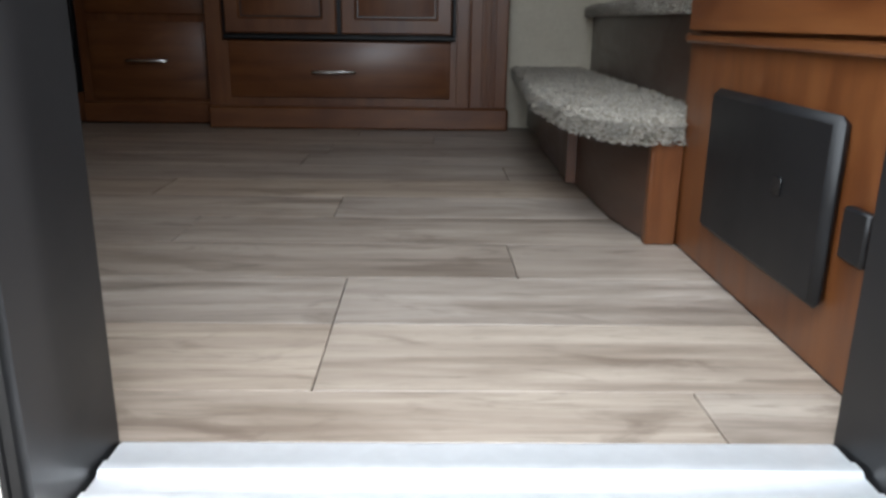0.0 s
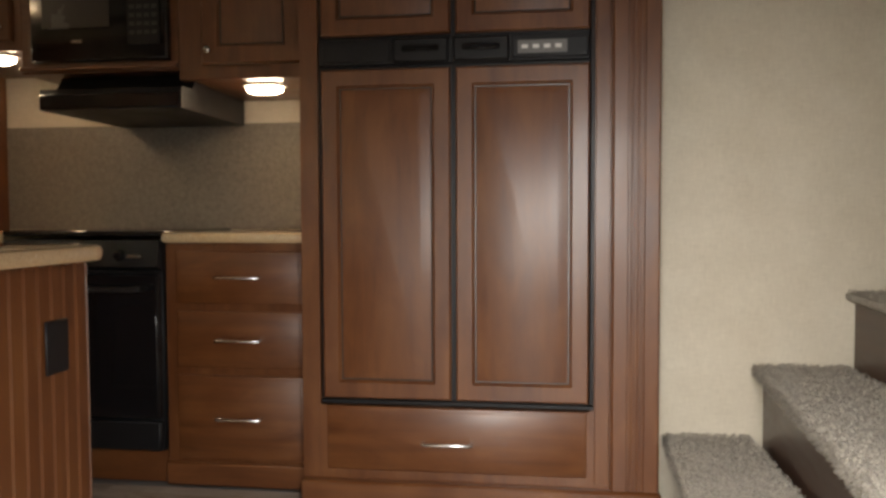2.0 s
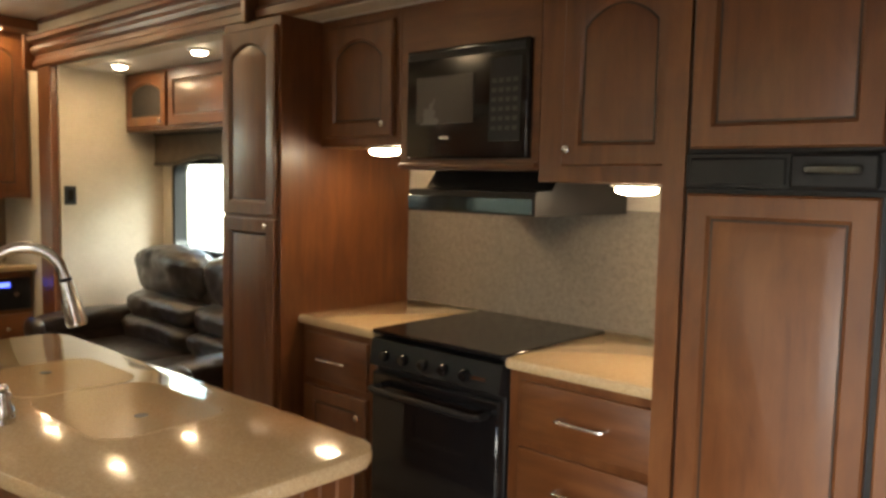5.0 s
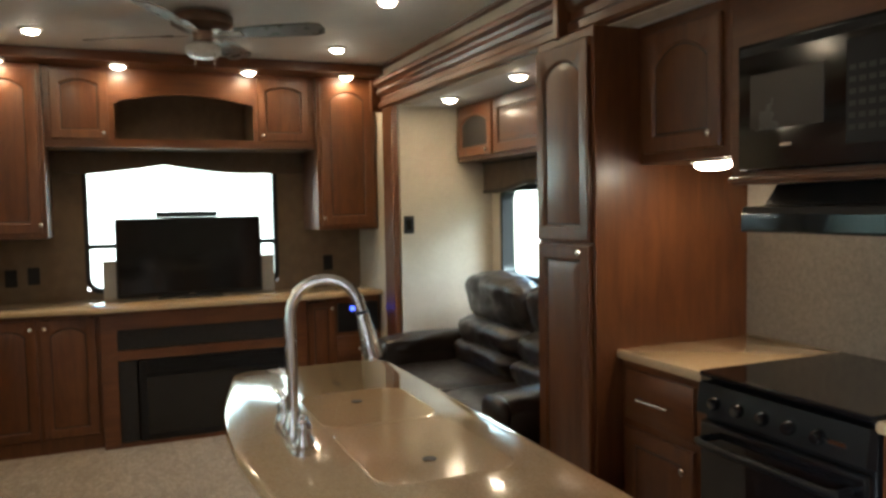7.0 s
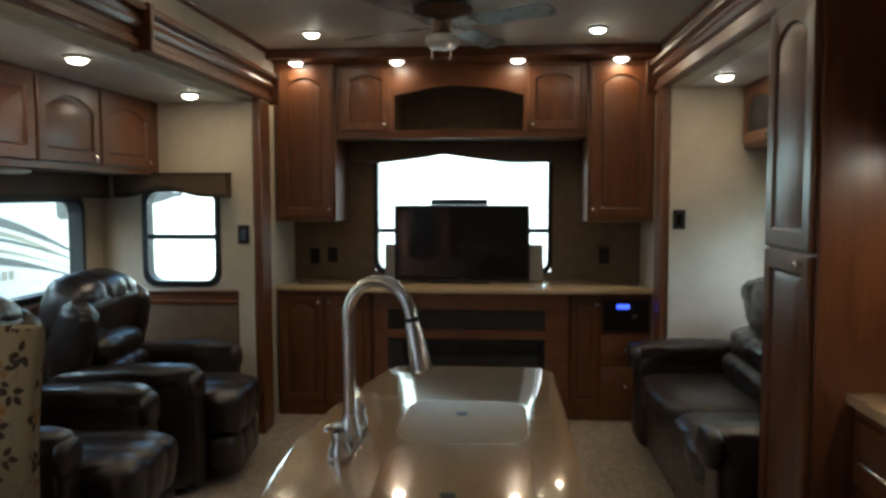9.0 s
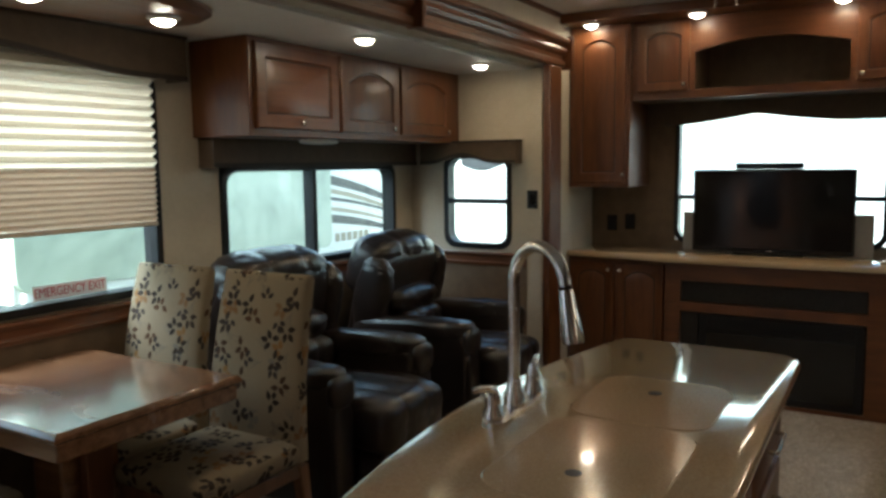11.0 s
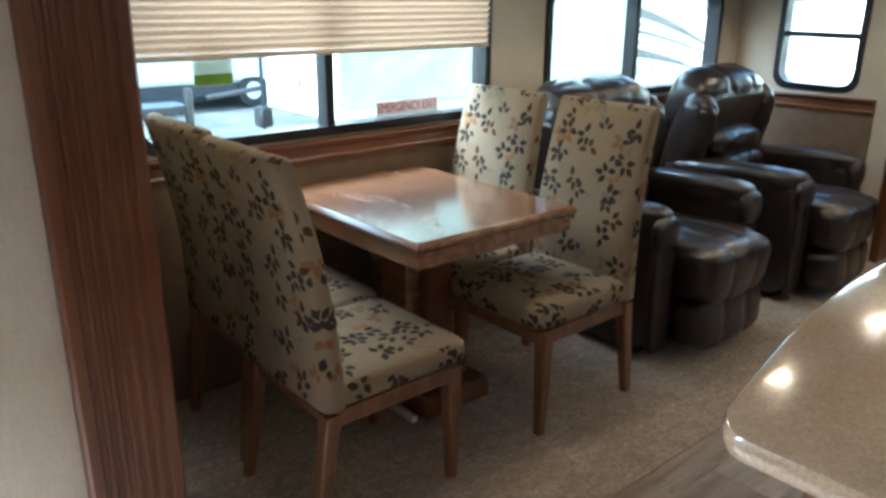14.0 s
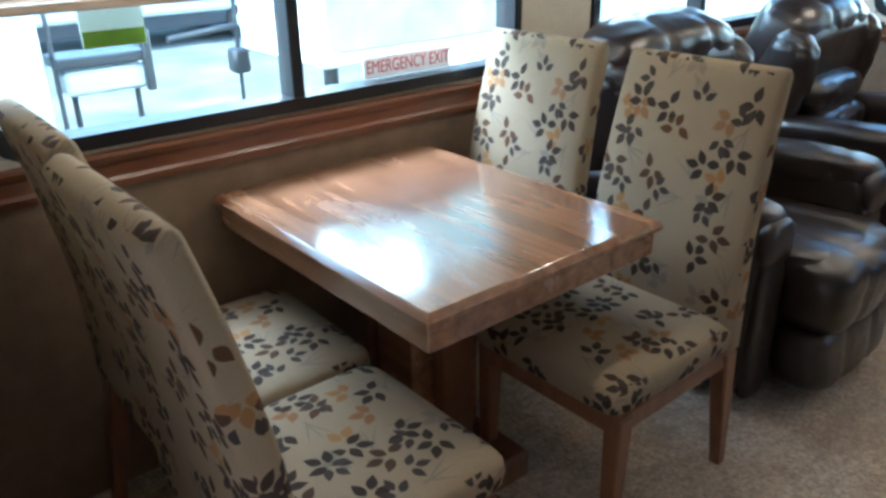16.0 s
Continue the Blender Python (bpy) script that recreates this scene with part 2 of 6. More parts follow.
def plain(name, color, rough=0.5, metal=0.0, vary=0.12, scale=30.0, bump=0.08, **kw):
    m = Mat(name)
    v = m.coord()
    f = m.noise(v, scale, 5)
    big = m.noise(v, scale / 9, 2)
    dark, light = tuple(c * (1 - vary) for c in color), tuple(min(1, c * (1 + vary)) for c in color)
    col = m.mix(m.ramp(big, [(0.35, (0.0,)), (0.65, (1.0,))]), m.ramp(f, [(0.3, dark), (0.7, color)]), m.ramp(f, [(0.3, color), (0.7, light)]))
    m.set(col, m.ramp(f, [(0.3, (max(0.02, rough - 0.06),)), (0.7, (min(1, rough + 0.06),))]), metal, **kw)
    if bump:
        m.bump(f, bump, 0.001)
    return m.m


def wood(name, dark, mid, light, along="z", rough=0.42, scale=1.0, coat=0.3, mottle=0.6):
    """Stained wood: faint streaks, broad mottled blotches, fine pores."""
    m = Mat(name)
    s = {"z": (14, 14, 0.9), "x": (0.9, 14, 14), "y": (14, 0.9, 14)}[along]
    w = {"z": (5, 5, 1.6), "x": (1.6, 5, 5), "y": (5, 1.6, 5)}[along]
    v = m.coord(tuple(a * scale for a in s))
    grain = m.noise(v, 2.2, 5, 0.5, 0.6)
    fine = m.noise(v, 14.0, 4, 0.7)
    blotch = m.noise(m.coord(tuple(a * scale for a in w)), 2.0, 5, 0.62, 1.1)
    cloud = m.noise(m.coord((3, 3, 3)), 1.3, 3, 0.5)
    mixed = m.math("ADD", m.math("MULTIPLY", grain, 1 - mottle), m.math("MULTIPLY", blotch, mottle))
    col = m.ramp(mixed, [(0.30, dark), (0.5, mid), (0.70, light)])
    col = m.mix(m.ramp(cloud, [(0.3, (0.0,)), (0.75, (0.35,))]), col, dark)
    col = m.mix(m.ramp(fine, [(0.40, (0.05,)), (0.5, (0.0,))]), col, dark, "MULTIPLY")
    m.set(col, m.ramp(blotch, [(0.3, (rough - 0.05,)), (0.7, (rough + 0.08,))]), Coat_Weight=coat, Coat_Roughness=max(0.06, rough * 0.6))
    m.bump(fine, 0.05 if coat < 0.5 else 0.012, 0.0006)
    return m.m


def emit(name, color, strength):
    m = Mat(name)
    m.set((0.8, 0.8, 0.8), 0.5)
    m.b.inputs["Emission Color"].default_value = (*color, 1)
    m.b.inputs["Emission Strength"].default_value = strength
    return m.m


C_D, C_M, C_L = (0.078, 0.0225, 0.0062), (0.138, 0.0455, 0.0125), (0.195, 0.0725, 0.0205)
WOOD = wood("cherry_upright", C_D, C_M, C_L, "z")
WOOD_X = wood("cherry_along", C_D, C_M, C_L, "x")
WOOD_Y = wood("cherry_across", C_D, C_M, C_L, "y")
WOOD_GLAZE = wood("dark_glazed_groove", (0.018, 0.008, 0.004), (0.03, 0.013, 0.006), (0.045, 0.02, 0.009), "z")
WOOD_DARK = wood("dark_stair_board", (0.038, 0.018, 0.011), (0.066, 0.032, 0.02), (0.092, 0.047, 0.03), "y", 0.4)
OAK = wood("table_wood", (0.13, 0.06, 0.028), (0.24, 0.115, 0.055), (0.33, 0.17, 0.085), "y", 0.22, 1.0, 1.0, 0.15)
CHAIR_WOOD = wood("chair_wood", (0.10, 0.042, 0.018), (0.19, 0.085, 0.038), (0.27, 0.13, 0.06), "z", 0.35)


def wall_mat():
    m = Mat("linen_wallpaper")
    v = m.coord(spread=False)
    a = m.noise(m.coord((160, 160, 9), spread=False), 3, 3)
    c = m.noise(m.coord((9, 9, 160), spread=False), 3, 3)
    cloud = m.noise(v, 7, 5)
    w = m.math("MULTIPLY", m.math("ADD", a, c), 0.5)
    col = m.mix(m.ramp(cloud, [(0.3, (0.0,)), (0.7, (1.0,))]), m.ramp(w, [(0.35, (0.46, 0.40, 0.31)), (0.65, (0.58, 0.52, 0.41))]), m.ramp(w, [(0.35, (0.52, 0.465, 0.37)), (0.65, (0.63, 0.57, 0.46))]))
    m.set(col, 0.75)
    m.bump(w, 0.25, 0.001)
    return m.m


WALL = wall_mat()
WAINSCOT = plain("brown_wall_lining", (0.17, 0.115, 0.07), 0.6, 0, 0.2, 120, 0.2)
CEIL = plain("ceiling_vinyl", (0.70, 0.68, 0.64), 0.6, 0, 0.05, 60, 0.05)


def counter_mat():
    m = Mat("speckled_laminate")
    v = m.coord(spread=False)
    f, s, w, b = m.noise(v, 190, 3, 0.6), m.noise(v, 330, 2), m.noise(v, 120, 2, 0.5, 0.4), m.noise(v, 9, 4)
    col = m.ramp(f, [(0.3, (0.46, 0.32, 0.18)), (0.5, (0.56, 0.405, 0.235)), (0.72, (0.64, 0.485, 0.30))])
    col = m.mix(m.ramp(s, [(0.28, (0.5,)), (0.35, (0.0,))]), col, (0.2, 0.14, 0.09))
    col = m.mix(m.ramp(w, [(0.66, (0.0,)), (0.72, (0.55,))]), col, (0.68, 0.60, 0.47))
    col = m.mix(m.ramp(b, [(0.35, (0.0,)), (0.7, (0.2,))]), col, (0.50, 0.40, 0.26))
    m.set(col, 0.14, Coat_Weight=1.0, Coat_Roughness=0.045)
    return m.m


COUNTER = counter_mat()


def splash_mat():
    m = Mat("woven_backsplash")
    a = m.noise(m.coord((30, 30, 300), spread=False), 3, 3)
    c = m.noise(m.coord((300, 30, 30), spread=False), 3, 3)
    d = m.noise(m.coord(spread=False), 55, 4, 0.6)
    w = m.math("ADD", m.math("MULTIPLY", m.math("ADD", a, c), 0.35), m.math("MULTIPLY", d, 0.3))
    m.set(m.ramp(w, [(0.38, (0.10, 0.088, 0.07)), (0.5, (0.155, 0.137, 0.11)), (0.62, (0.215, 0.19, 0.155))]), 0.42)
    m.bump(w, 0.3, 0.001)
    return m.m


SPLASH = splash_mat()
BLACK = plain("black_plastic", (0.010, 0.010, 0.011), 0.42, 0, 0.15, 6, 0.0, Specular_IOR_Level=0.3)
BLACK_GLOSS = plain("black_glass", (0.008, 0.008, 0.009), 0.09, 0, 0.1, 4, 0.0)
BLACK_FRAME = plain("black_window_frame", (0.012, 0.012, 0.013), 0.4, 0, 0.15, 8, 0.0, Specular_IOR_Level=0.35)
DARK_MESH = plain("dark_speaker_cloth", (0.02, 0.017, 0.015), 0.85, 0, 0.3, 400, 0.4)
CHROME = plain("brushed_nickel", (0.68, 0.66, 0.63), 0.22, 1.0, 0.06, 200, 0.02)
WHITE = plain("white_plastic", (0.75, 0.74, 0.71), 0.4, 0, 0.04, 60, 0.02)
ALU = plain("ribbed_aluminium", (0.86, 0.87, 0.88), 0.45, 0.55, 0.06, 60, 0.03)
KEY = plain("grey_key", (0.035, 0.033, 0.03), 0.5, 0, 0.1, 6, 0)
GREY = plain("grey_plastic", (0.16, 0.155, 0.15), 0.5)


def leather_mat():
    m = Mat("brown_leather")
    v = m.coord()
    vo = m.n("ShaderNodeTexVoronoi", Scale=170.0)
    m.l(v, vo.inputs["Vector"])
    f, big = m.noise(v, 25, 4), m.noise(v, 7, 3)
    col = m.ramp(big, [(0.3, (0.009, 0.0062, 0.0052)), (0.7, (0.022, 0.013, 0.0095))])
    m.set(col, m.ramp(f, [(0.3, (0.30,)), (0.7, (0.44,))]), Coat_Weight=0.45, Coat_Roughness=0.26)
    h = m.math("ADD", m.math("MULTIPLY", vo.outputs["Distance"], 0.25), m.math("MULTIPLY", m.noise(v, 14, 5, 0.6, 0.8), 1.2))
    m.bump(h, 0.13, 0.003)
    return m.m


LEATHER = leather_mat()


def carpet_mat(name, dark, mid, light, scale=220, swirl=0.5):
    m = Mat(name)
    v = m.coord(spread=False)
    f, g = m.noise(v, scale, 3, 0.7), m.noise(v, scale / 4, 3)
    big = m.noise(m.coord((2.0, 5.0, 1), spread=False, turn=(0, 0, 35)), 2.2, 5, 0.65, 1.6)
    col = m.ramp(f, [(0.32, dark), (0.5, mid), (0.68, light)])
    col = m.mix(m.ramp(big, [(0.42, (0.0,)), (0.66, (swirl,))]), col, tuple(c * k for c, k in zip(mid, (0.62, 0.56, 0.5))))
    col = m.mix(m.ramp(g, [(0.3, (0.35,)), (0.55, (0.0,))]), col, dark)
    m.set(col, 0.95, Sheen_Weight=0.2)
    m.bump(m.math("ADD", f, m.math("MULTIPLY", g, 1.6)), 1.0, 0.012)
    return m.m


CARPET = carpet_mat("beige_carpet", (0.26, 0.205, 0.145), (0.46, 0.38, 0.28), (0.62, 0.535, 0.42), 90, 0.6)
SHAG = carpet_mat("stair_carpet", (0.20, 0.165, 0.125), (0.46, 0.41, 0.335), (0.66, 0.61, 0.53), 160, 0.2)


def plank_mat():
    m = Mat("grey_oak_vinyl")
    v = m.coord((0.8, 9, 9))
    g, fine = m.noise(v, 2.0, 7, 0.6, 0.7), m.noise(v, 16, 4, 0.7)
    cloud = m.noise(m.coord((1.2, 5, 1)), 1.6, 4, 0.6, 0.5)
    oi = m.n("ShaderNodeObjectInfo")
    col = m.ramp(g, [(0.25, (0.13, 0.10, 0.08)), (0.46, (0.315, 0.264, 0.222)), (0.76, (0.48, 0.42, 0.36))])
    knots = m.noise(m.coord((3.2, 11, 1)), 1.5, 5, 0.6, 1.2)
    col = m.mix(m.ramp(knots, [(0.55, (0.0,)), (0.68, (0.6,))]), col, (0.12, 0.09, 0.07))
    col = m.mix(m.ramp(cloud, [(0.50, (0.0,)), (0.72, (0.6,))]), col, (0.165, 0.125, 0.095))
    tint = m.ramp(oi.outputs["Random"], [(0.0, (0.82, 0.79, 0.76)), (0.5, (1.0, 1.0, 1.0)), (1.0, (1.0, 0.93, 0.84))])
    col = m.mix(1.0, col, tint, "MULTIPLY")
    col = m.mix(m.ramp(fine, [(0.36, (0.4,)), (0.46, (0.0,))]), col, (0.16, 0.13, 0.10))
    m.set(col, m.ramp(fine, [(0.3, (0.36,)), (0.7, (0.5,))]))
    m.bump(fine, 0.08, 0.0006)
    return m.m


PLANK = plank_mat()


def leaf_mat():
    """Cream upholstery printed with sprigs of dark and tan leaves."""
    m = Mat("leaf_print_fabric")
    uv = m.coord(out="UV")

    def layer(scale, seed, offs, ln, wd):
        mp = m.n("ShaderNodeMapping")
        mp.inputs["Scale"].default_value = (scale, scale, 1)
        mp.inputs["Location"].default_value = (seed, seed * 1.7, 0)
        m.l(uv, mp.inputs["Vector"])
        vo = m.n("ShaderNodeTexVoronoi", Scale=1.0, Randomness=0.75)
        vo.voronoi_dimensions = "2D"
        m.l(mp.outputs[0], vo.inputs["Vector"])
        d = m.n("ShaderNodeVectorMath")
        d.operation = "SUBTRACT"
        m.l(mp.outputs[0], d.inputs[0])
        m.l(vo.outputs["Position"], d.inputs[1])
        sep = m.n("ShaderNodeSeparateColor")
        m.l(vo.outputs["Color"], sep.inputs[0])
        mask = None
        for off, r, ry in offs:
            vr = m.n("ShaderNodeVectorRotate")
            vr.rotation_type = "Z_AXIS"
            m.l(d.outputs[0], vr.inputs["Vector"])
            m.l(m.math("ADD", m.math("MULTIPLY", sep.outputs[0], 6.28), off), vr.inputs["Angle"])
            sx = m.n("ShaderNodeSeparateXYZ")
            m.l(vr.outputs[0], sx.inputs[0])
            x = m.math("DIVIDE", m.math("SUBTRACT", sx.outputs[0], r), ln)
            taper = m.math("ADD", m.math("MULTIPLY", x, -0.35), 1.0)
            y = m.math("ABSOLUTE", m.math("DIVIDE", m.math("DIVIDE", m.math("SUBTRACT", sx.outputs[1], ry), wd), taper))
            e = m.math("LESS_THAN", m.math("ADD", m.math("MULTIPLY", x, x), y), 1.0)
            mask = e if mask is None else m.math("MAXIMUM", mask, e)
        return mask, sep

    weave = m.noise(uv, 420, 2, 0.7)
    cloud = m.noise(uv, 9, 3)
    base = m.mix(m.ramp(cloud, [(0.3, (0.0,)), (0.7, (0.6,))]), m.ramp(weave, [(0.3, (0.216, 0.174, 0.115)), (0.7, (0.312, 0.257, 0.177))]), (0.255, 0.195, 0.122))
    m2, s2 = layer(9.0, 5.3, [(0.0, 0.22, 0.0), (1.0, 0.18, -0.05), (-1.1, 0.17, 0.05)], 0.17, 0.10)
    m3, s3 = layer(7.0, 2.1, [(0.0, 0.2, 0.0), (0.5, 0.2, 0.02), (-0.35, 0.24, 0.0)], 0.3, 0.014)
    m1, s1 = layer(9.2, 9.7, [(0.0, 0.27, 0.0), (0.9, 0.22, -0.05), (-0.9, 0.20, 0.06), (2.9, 0.27, 0.09)], 0.175, 0.095)
    m4, s4 = layer(8.0, 3.3, [(0.0, 0.20, 0.0), (0.95, 0.16, -0.04), (-0.95, 0.15, 0.05)], 0.13, 0.07)
    col = m.mix(m.math("MULTIPLY", m3, 0.7), base, (0.16, 0.135, 0.115))
    gold = m.ramp(s2.outputs[1], [(0.0, (0.27, 0.15, 0.055)), (0.5, (0.22, 0.115, 0.045)), (0.75, (0.20, 0.17, 0.13)), (1.0, (0.17, 0.15, 0.13))])
    col = m.mix(m.math("MULTIPLY", m2, m.math("GREATER_THAN", s2.outputs[2], 0.5)), col, gold)
    dark = m.ramp(s1.outputs[1], [(0.0, (0.034, 0.026, 0.020)), (0.7, (0.048, 0.034, 0.025)), (1.0, (0.09, 0.045, 0.022))])
    col = m.mix(m.math("MULTIPLY", m1, m.math("GREATER_THAN", s1.outputs[2], 0.12)), col, dark)
    col = m.mix(m.math("MULTIPLY", m4, m.math("GREATER_THAN", s4.outputs[2], 0.2)), col, (0.05, 0.04, 0.035))
    m.set(col, 0.9, Specular_IOR_Level=0.2)
    folds = m.noise(m.coord((1, 1, 1)), 13, 3, 0.5, 0.6)
    m.bump(m.math("ADD", m.math("MULTIPLY", weave, 0.12), folds), 0.5, 0.008)
    return m.m


FABRIC = leaf_mat()
VALANCE = plain("brown_valance_cloth", (0.10, 0.068, 0.042), 0.8, 0, 0.2, 160, 0.25)
BRAID = plain("dark_braid", (0.03, 0.02, 0.014), 0.7, 0, 0.2, 200, 0.2)


def blind_mat(name, dark, light, through_share=0.5):
    m = Mat(name)
    v = m.coord(spread=False)
    f = m.noise(v, 150, 3)
    col = m.ramp(f, [(0.3, dark), (0.7, light)])
    m.set(col, 0.9)
    tr = m.n("ShaderNodeBsdfTranslucent")
    m.l(col, tr.inputs["Color"])
    mx = m.n("ShaderNodeMixShader")
    mx.inputs[0].default_value = through_share
    m.l(m.b.outputs[0], mx.inputs[1])
    m.l(tr.outputs[0], mx.inputs[2])
    m.l(mx.outputs[0], m.t.nodes["Material Output"].inputs["Surface"])
    return m.m


BLIND = blind_mat("cream_pleated_blind", (0.72, 0.64, 0.54), (0.80, 0.73, 0.63), 0.7)
BLIND_LOW = blind_mat("tan_pleated_blind", (0.60, 0.50, 0.41), (0.68, 0.58, 0.48), 0.5)


def glass_mat(name="window_glass", tint=(0.93, 0.97, 0.96)):
    m = Mat(name)
    tr, gl, fr, mx = m.n("ShaderNodeBsdfTransparent"), m.n("ShaderNodeBsdfGlossy"), m.n("ShaderNodeLayerWeight", Blend=0.5), m.n("ShaderNodeMixShader")
    tr.inputs["Color"].default_value = (*tint, 1)
    gl.inputs["Roughness"].default_value = 0.02
    m.l(m.math("ADD", m.math("MULTIPLY", m.math("POWER", fr.outputs["Facing"], 4.0), 0.5), 0.03), mx.inputs[0])
    m.l(tr.outputs[0], mx.inputs[1])
    m.l(gl.outputs[0], mx.inputs[2])
    m.l(mx.outputs[0], m.t.nodes["Material Output"].inputs["Surface"])
    return m.m


GLASS = glass_mat(tint=(0.87, 0.96, 0.925))
LENS = emit("lit_lamp_lens", (1.0, 0.86, 0.66), 7.0)
LED = emit("blue_display", (0.03, 0.08, 1.0), 0.5)
FROST = plain("frosted_glass_globe", (0.75, 0.74, 0.72), 0.3, 0, 0.05, 40, 0.02)
RED = plain("red_print", (0.5, 0.02, 0.025), 0.5)
STICKER = blind_mat("white_paper", (0.80, 0.79, 0.77), (0.84, 0.83, 0.81), 0.15)

# ---------------------------------------------------------------- shell of the trailer
def holed(bm, to, u0, u1, v0, v1, d0, d1, holes):
    """A wall between depths d0 and d1 with rectangular openings (u0, u1, v0, v1)."""
    us = sorted({u0, u1, *[min(max(h[k], u0), u1) for h in holes for k in (0, 1)]})
    for a, b in zip(us, us[1:]):
        cuts = sorted((max(h[2], v0), min(h[3], v1)) for h in holes if h[0] < (a + b) / 2 < h[1])
        at = v0
        for c, d in cuts + [(v1, v1)]:
            if c > at + 1e-6:
                p, q = to(a, d0, at), to(b, d1, c)
                box(bm, p[0], q[0], p[1], q[1], p[2], q[2])
            at = max(at, d)
    return bm


XF = lambda u, n, v: (u, n, v)  # noqa: E731
YF = lambda u, n, v: (n, u, v)  # noqa: E731
structure("wall_south", holed(B(), XF, -4.62, 3.2, -0.08, 2.40, 2.08, 2.18, [(-3.70, 0.40, -0.08, 2.06), (0.80, 1.65, -0.02, 1.95)]), WALL, "cream linen-textured wall with door opening")
structure("wall_north", holed(B(), XF, -4.62, 1.49, -0.08, 2.40, 4.65, 4.75, [(-3.70, 1.49, -0.08, 2.10)]), WALL, "cream linen-textured wall over slide-out")
structure("wall_stairs", holed(B(), XF, 1.49, 3.2, -0.08, 2.40, 4.71, 4.87, []), WALL, "cream linen-textured wall beside carpeted stairs")
structure("wall_west", holed(B(), YF, 2.08, 4.75, -0.08, 2.46, -4.62, -4.52, [(2.77, 4.03, 0.93, 1.80)]), WAINSCOT, "brown lined rear wall around window")
structure("wall_east", holed(B(), YF, 2.08, 4.87, -0.08, 2.40, 3.2, 3.3, []), WALL, "cream front wall")
structure("ceiling", box(B(), -4.62, 3.3, 2.08, 4.87, 2.40, 2.46), CEIL, "off-white vinyl ceiling panel")
structure("wall_slide_south", holed(B(), XF, -3.70, 0.52, -0.08, 2.10, 1.13, 1.23, [(-1.52, 0.08, 0.92, 1.90), (-3.39, -1.87, 0.93, 1.47)]), WALL, "cream slide-out wall with two windows")
structure("wall_slide_south_end", holed(B(), YF, 1.23, 2.178, -0.08, 2.04, -3.699, -3.60, [(1.50, 1.96, 0.94, 1.52)]), WALL, "cream slide-out end wall with small window")
structure("wall_slide_south_near", holed(B(), YF, 1.23, 2.08, -0.08, 2.10, 0.42, 0.52, []), WALL, "cream slide-out end wall")
structure("ceiling_slide_south", box(B(), -3.70, 0.52, 1.13, 2.08, 2.04, 2.10), CEIL, "off-white slide-out ceiling")
structure("wall_slide_north", holed(B(), XF, -3.70, 1.59, -0.08, 2.16, 5.31, 5.41, [(-3.46, -2.30, 0.99, 1.56)]), WALL, "cream slide-out wall behind kitchen and sofa")
structure("wall_slide_north_end", holed(B(), YF, 4.652, 5.31, -0.08, 2.10, -3.699, -3.60, []), WALL, "cream slide-out end wall")
structure("wall_slide_north_near", holed(B(), YF, 4.87, 5.31, -0.08, 2.16, 1.49, 1.59, []), WALL, "cream slide-out end wall")
structure("ceiling_slide_north", box(B(), -3.70, 1.59, 4.75, 5.31, 2.10, 2.16), CEIL, "off-white slide-out ceiling")

# floors
bm = B()
box(bm, -4.62, 3.2, 2.08, 4.87, -0.08, -0.012)
box(bm, -3.70, 0.52, 1.13, 2.08, -0.08, -0.012)
box(bm, -3.70, 1.59, 4.87, 5.41, -0.08, -0.012)
structure("floor", bm, GREY, "plain subfloor under vinyl planks and carpet")


def arc(cx, cy, r, a0, a1, n=8):
    return [(cx + r * math.cos(radians(a0 + (a1 - a0) * i / n)), cy + r * math.sin(radians(a0 + (a1 - a0) * i / n))) for i in range(n + 1)]


EDGE_X, EDGE_Y = -1.62, 2.60
outl = [(-4.52, 2.18), (-3.6, 2.18), (-3.6, 1.23), (0.42, 1.23), (0.42, 2.18), (0.36, 2.18), (0.36, EDGE_Y)]
outl += [p for p in arc(EDGE_X + 0.16, EDGE_Y + 0.16, 0.16, 270, 180)]
outl += [(EDGE_X, 4.60), (EDGE_X, 5.31), (-3.6, 5.31), (-3.6, 4.65), (-4.52, 4.65)]
structure("carpet", prism(B(), outl, lambda a, b, d: (a, b, d), -0.012, 0.006), CARPET, "beige cut-pile carpet in the living area")

# aluminium threshold
bm = B()
prof = [(2.03, -0.05), (2.03, -0.012), (2.045, -0.004), (2.07, 0.002), (2.075, 0.007), (2.09, 0.007), (2.095, 0.003), (2.12, 0.003), (2.125, 0.008), (2.14, 0.008), (2.145, 0.004), (2.175, 0.004), (2.185, 0.001), (2.185, -0.011), (2.03, -0.05)][:-1]
prism(bm, prof, lambda a, b, d: (d, a, b), 0.862, 1.59)
single("door_threshold", bm, ALU, "ribbed silver aluminium door threshold strip", "threshold")


# crown beams over the slide openings
def beam(name, x0, x1, y, s, z0, z1, label):
    h = z1 - z0
    pr = [(0, 0), (0.035, 0), (0.045, 0.05), (0.045, 0.2), (0.03, 0.26), (0.032, 0.40), (0.05, 0.46), (0.06, 0.56), (0.055, 0.66), (0.04, 0.70), (0.048, 0.78), (0.075, 0.84), (0.08, 0.94), (0.075, 1.0), (0, 1.0)]
    b = prism(B(), [(y + s * a, z0 + h * k) for a, k in pr], lambda a, b, d: (d, a, b), x0, x1)
    return structure(name, b, WOOD_X, label, 25)


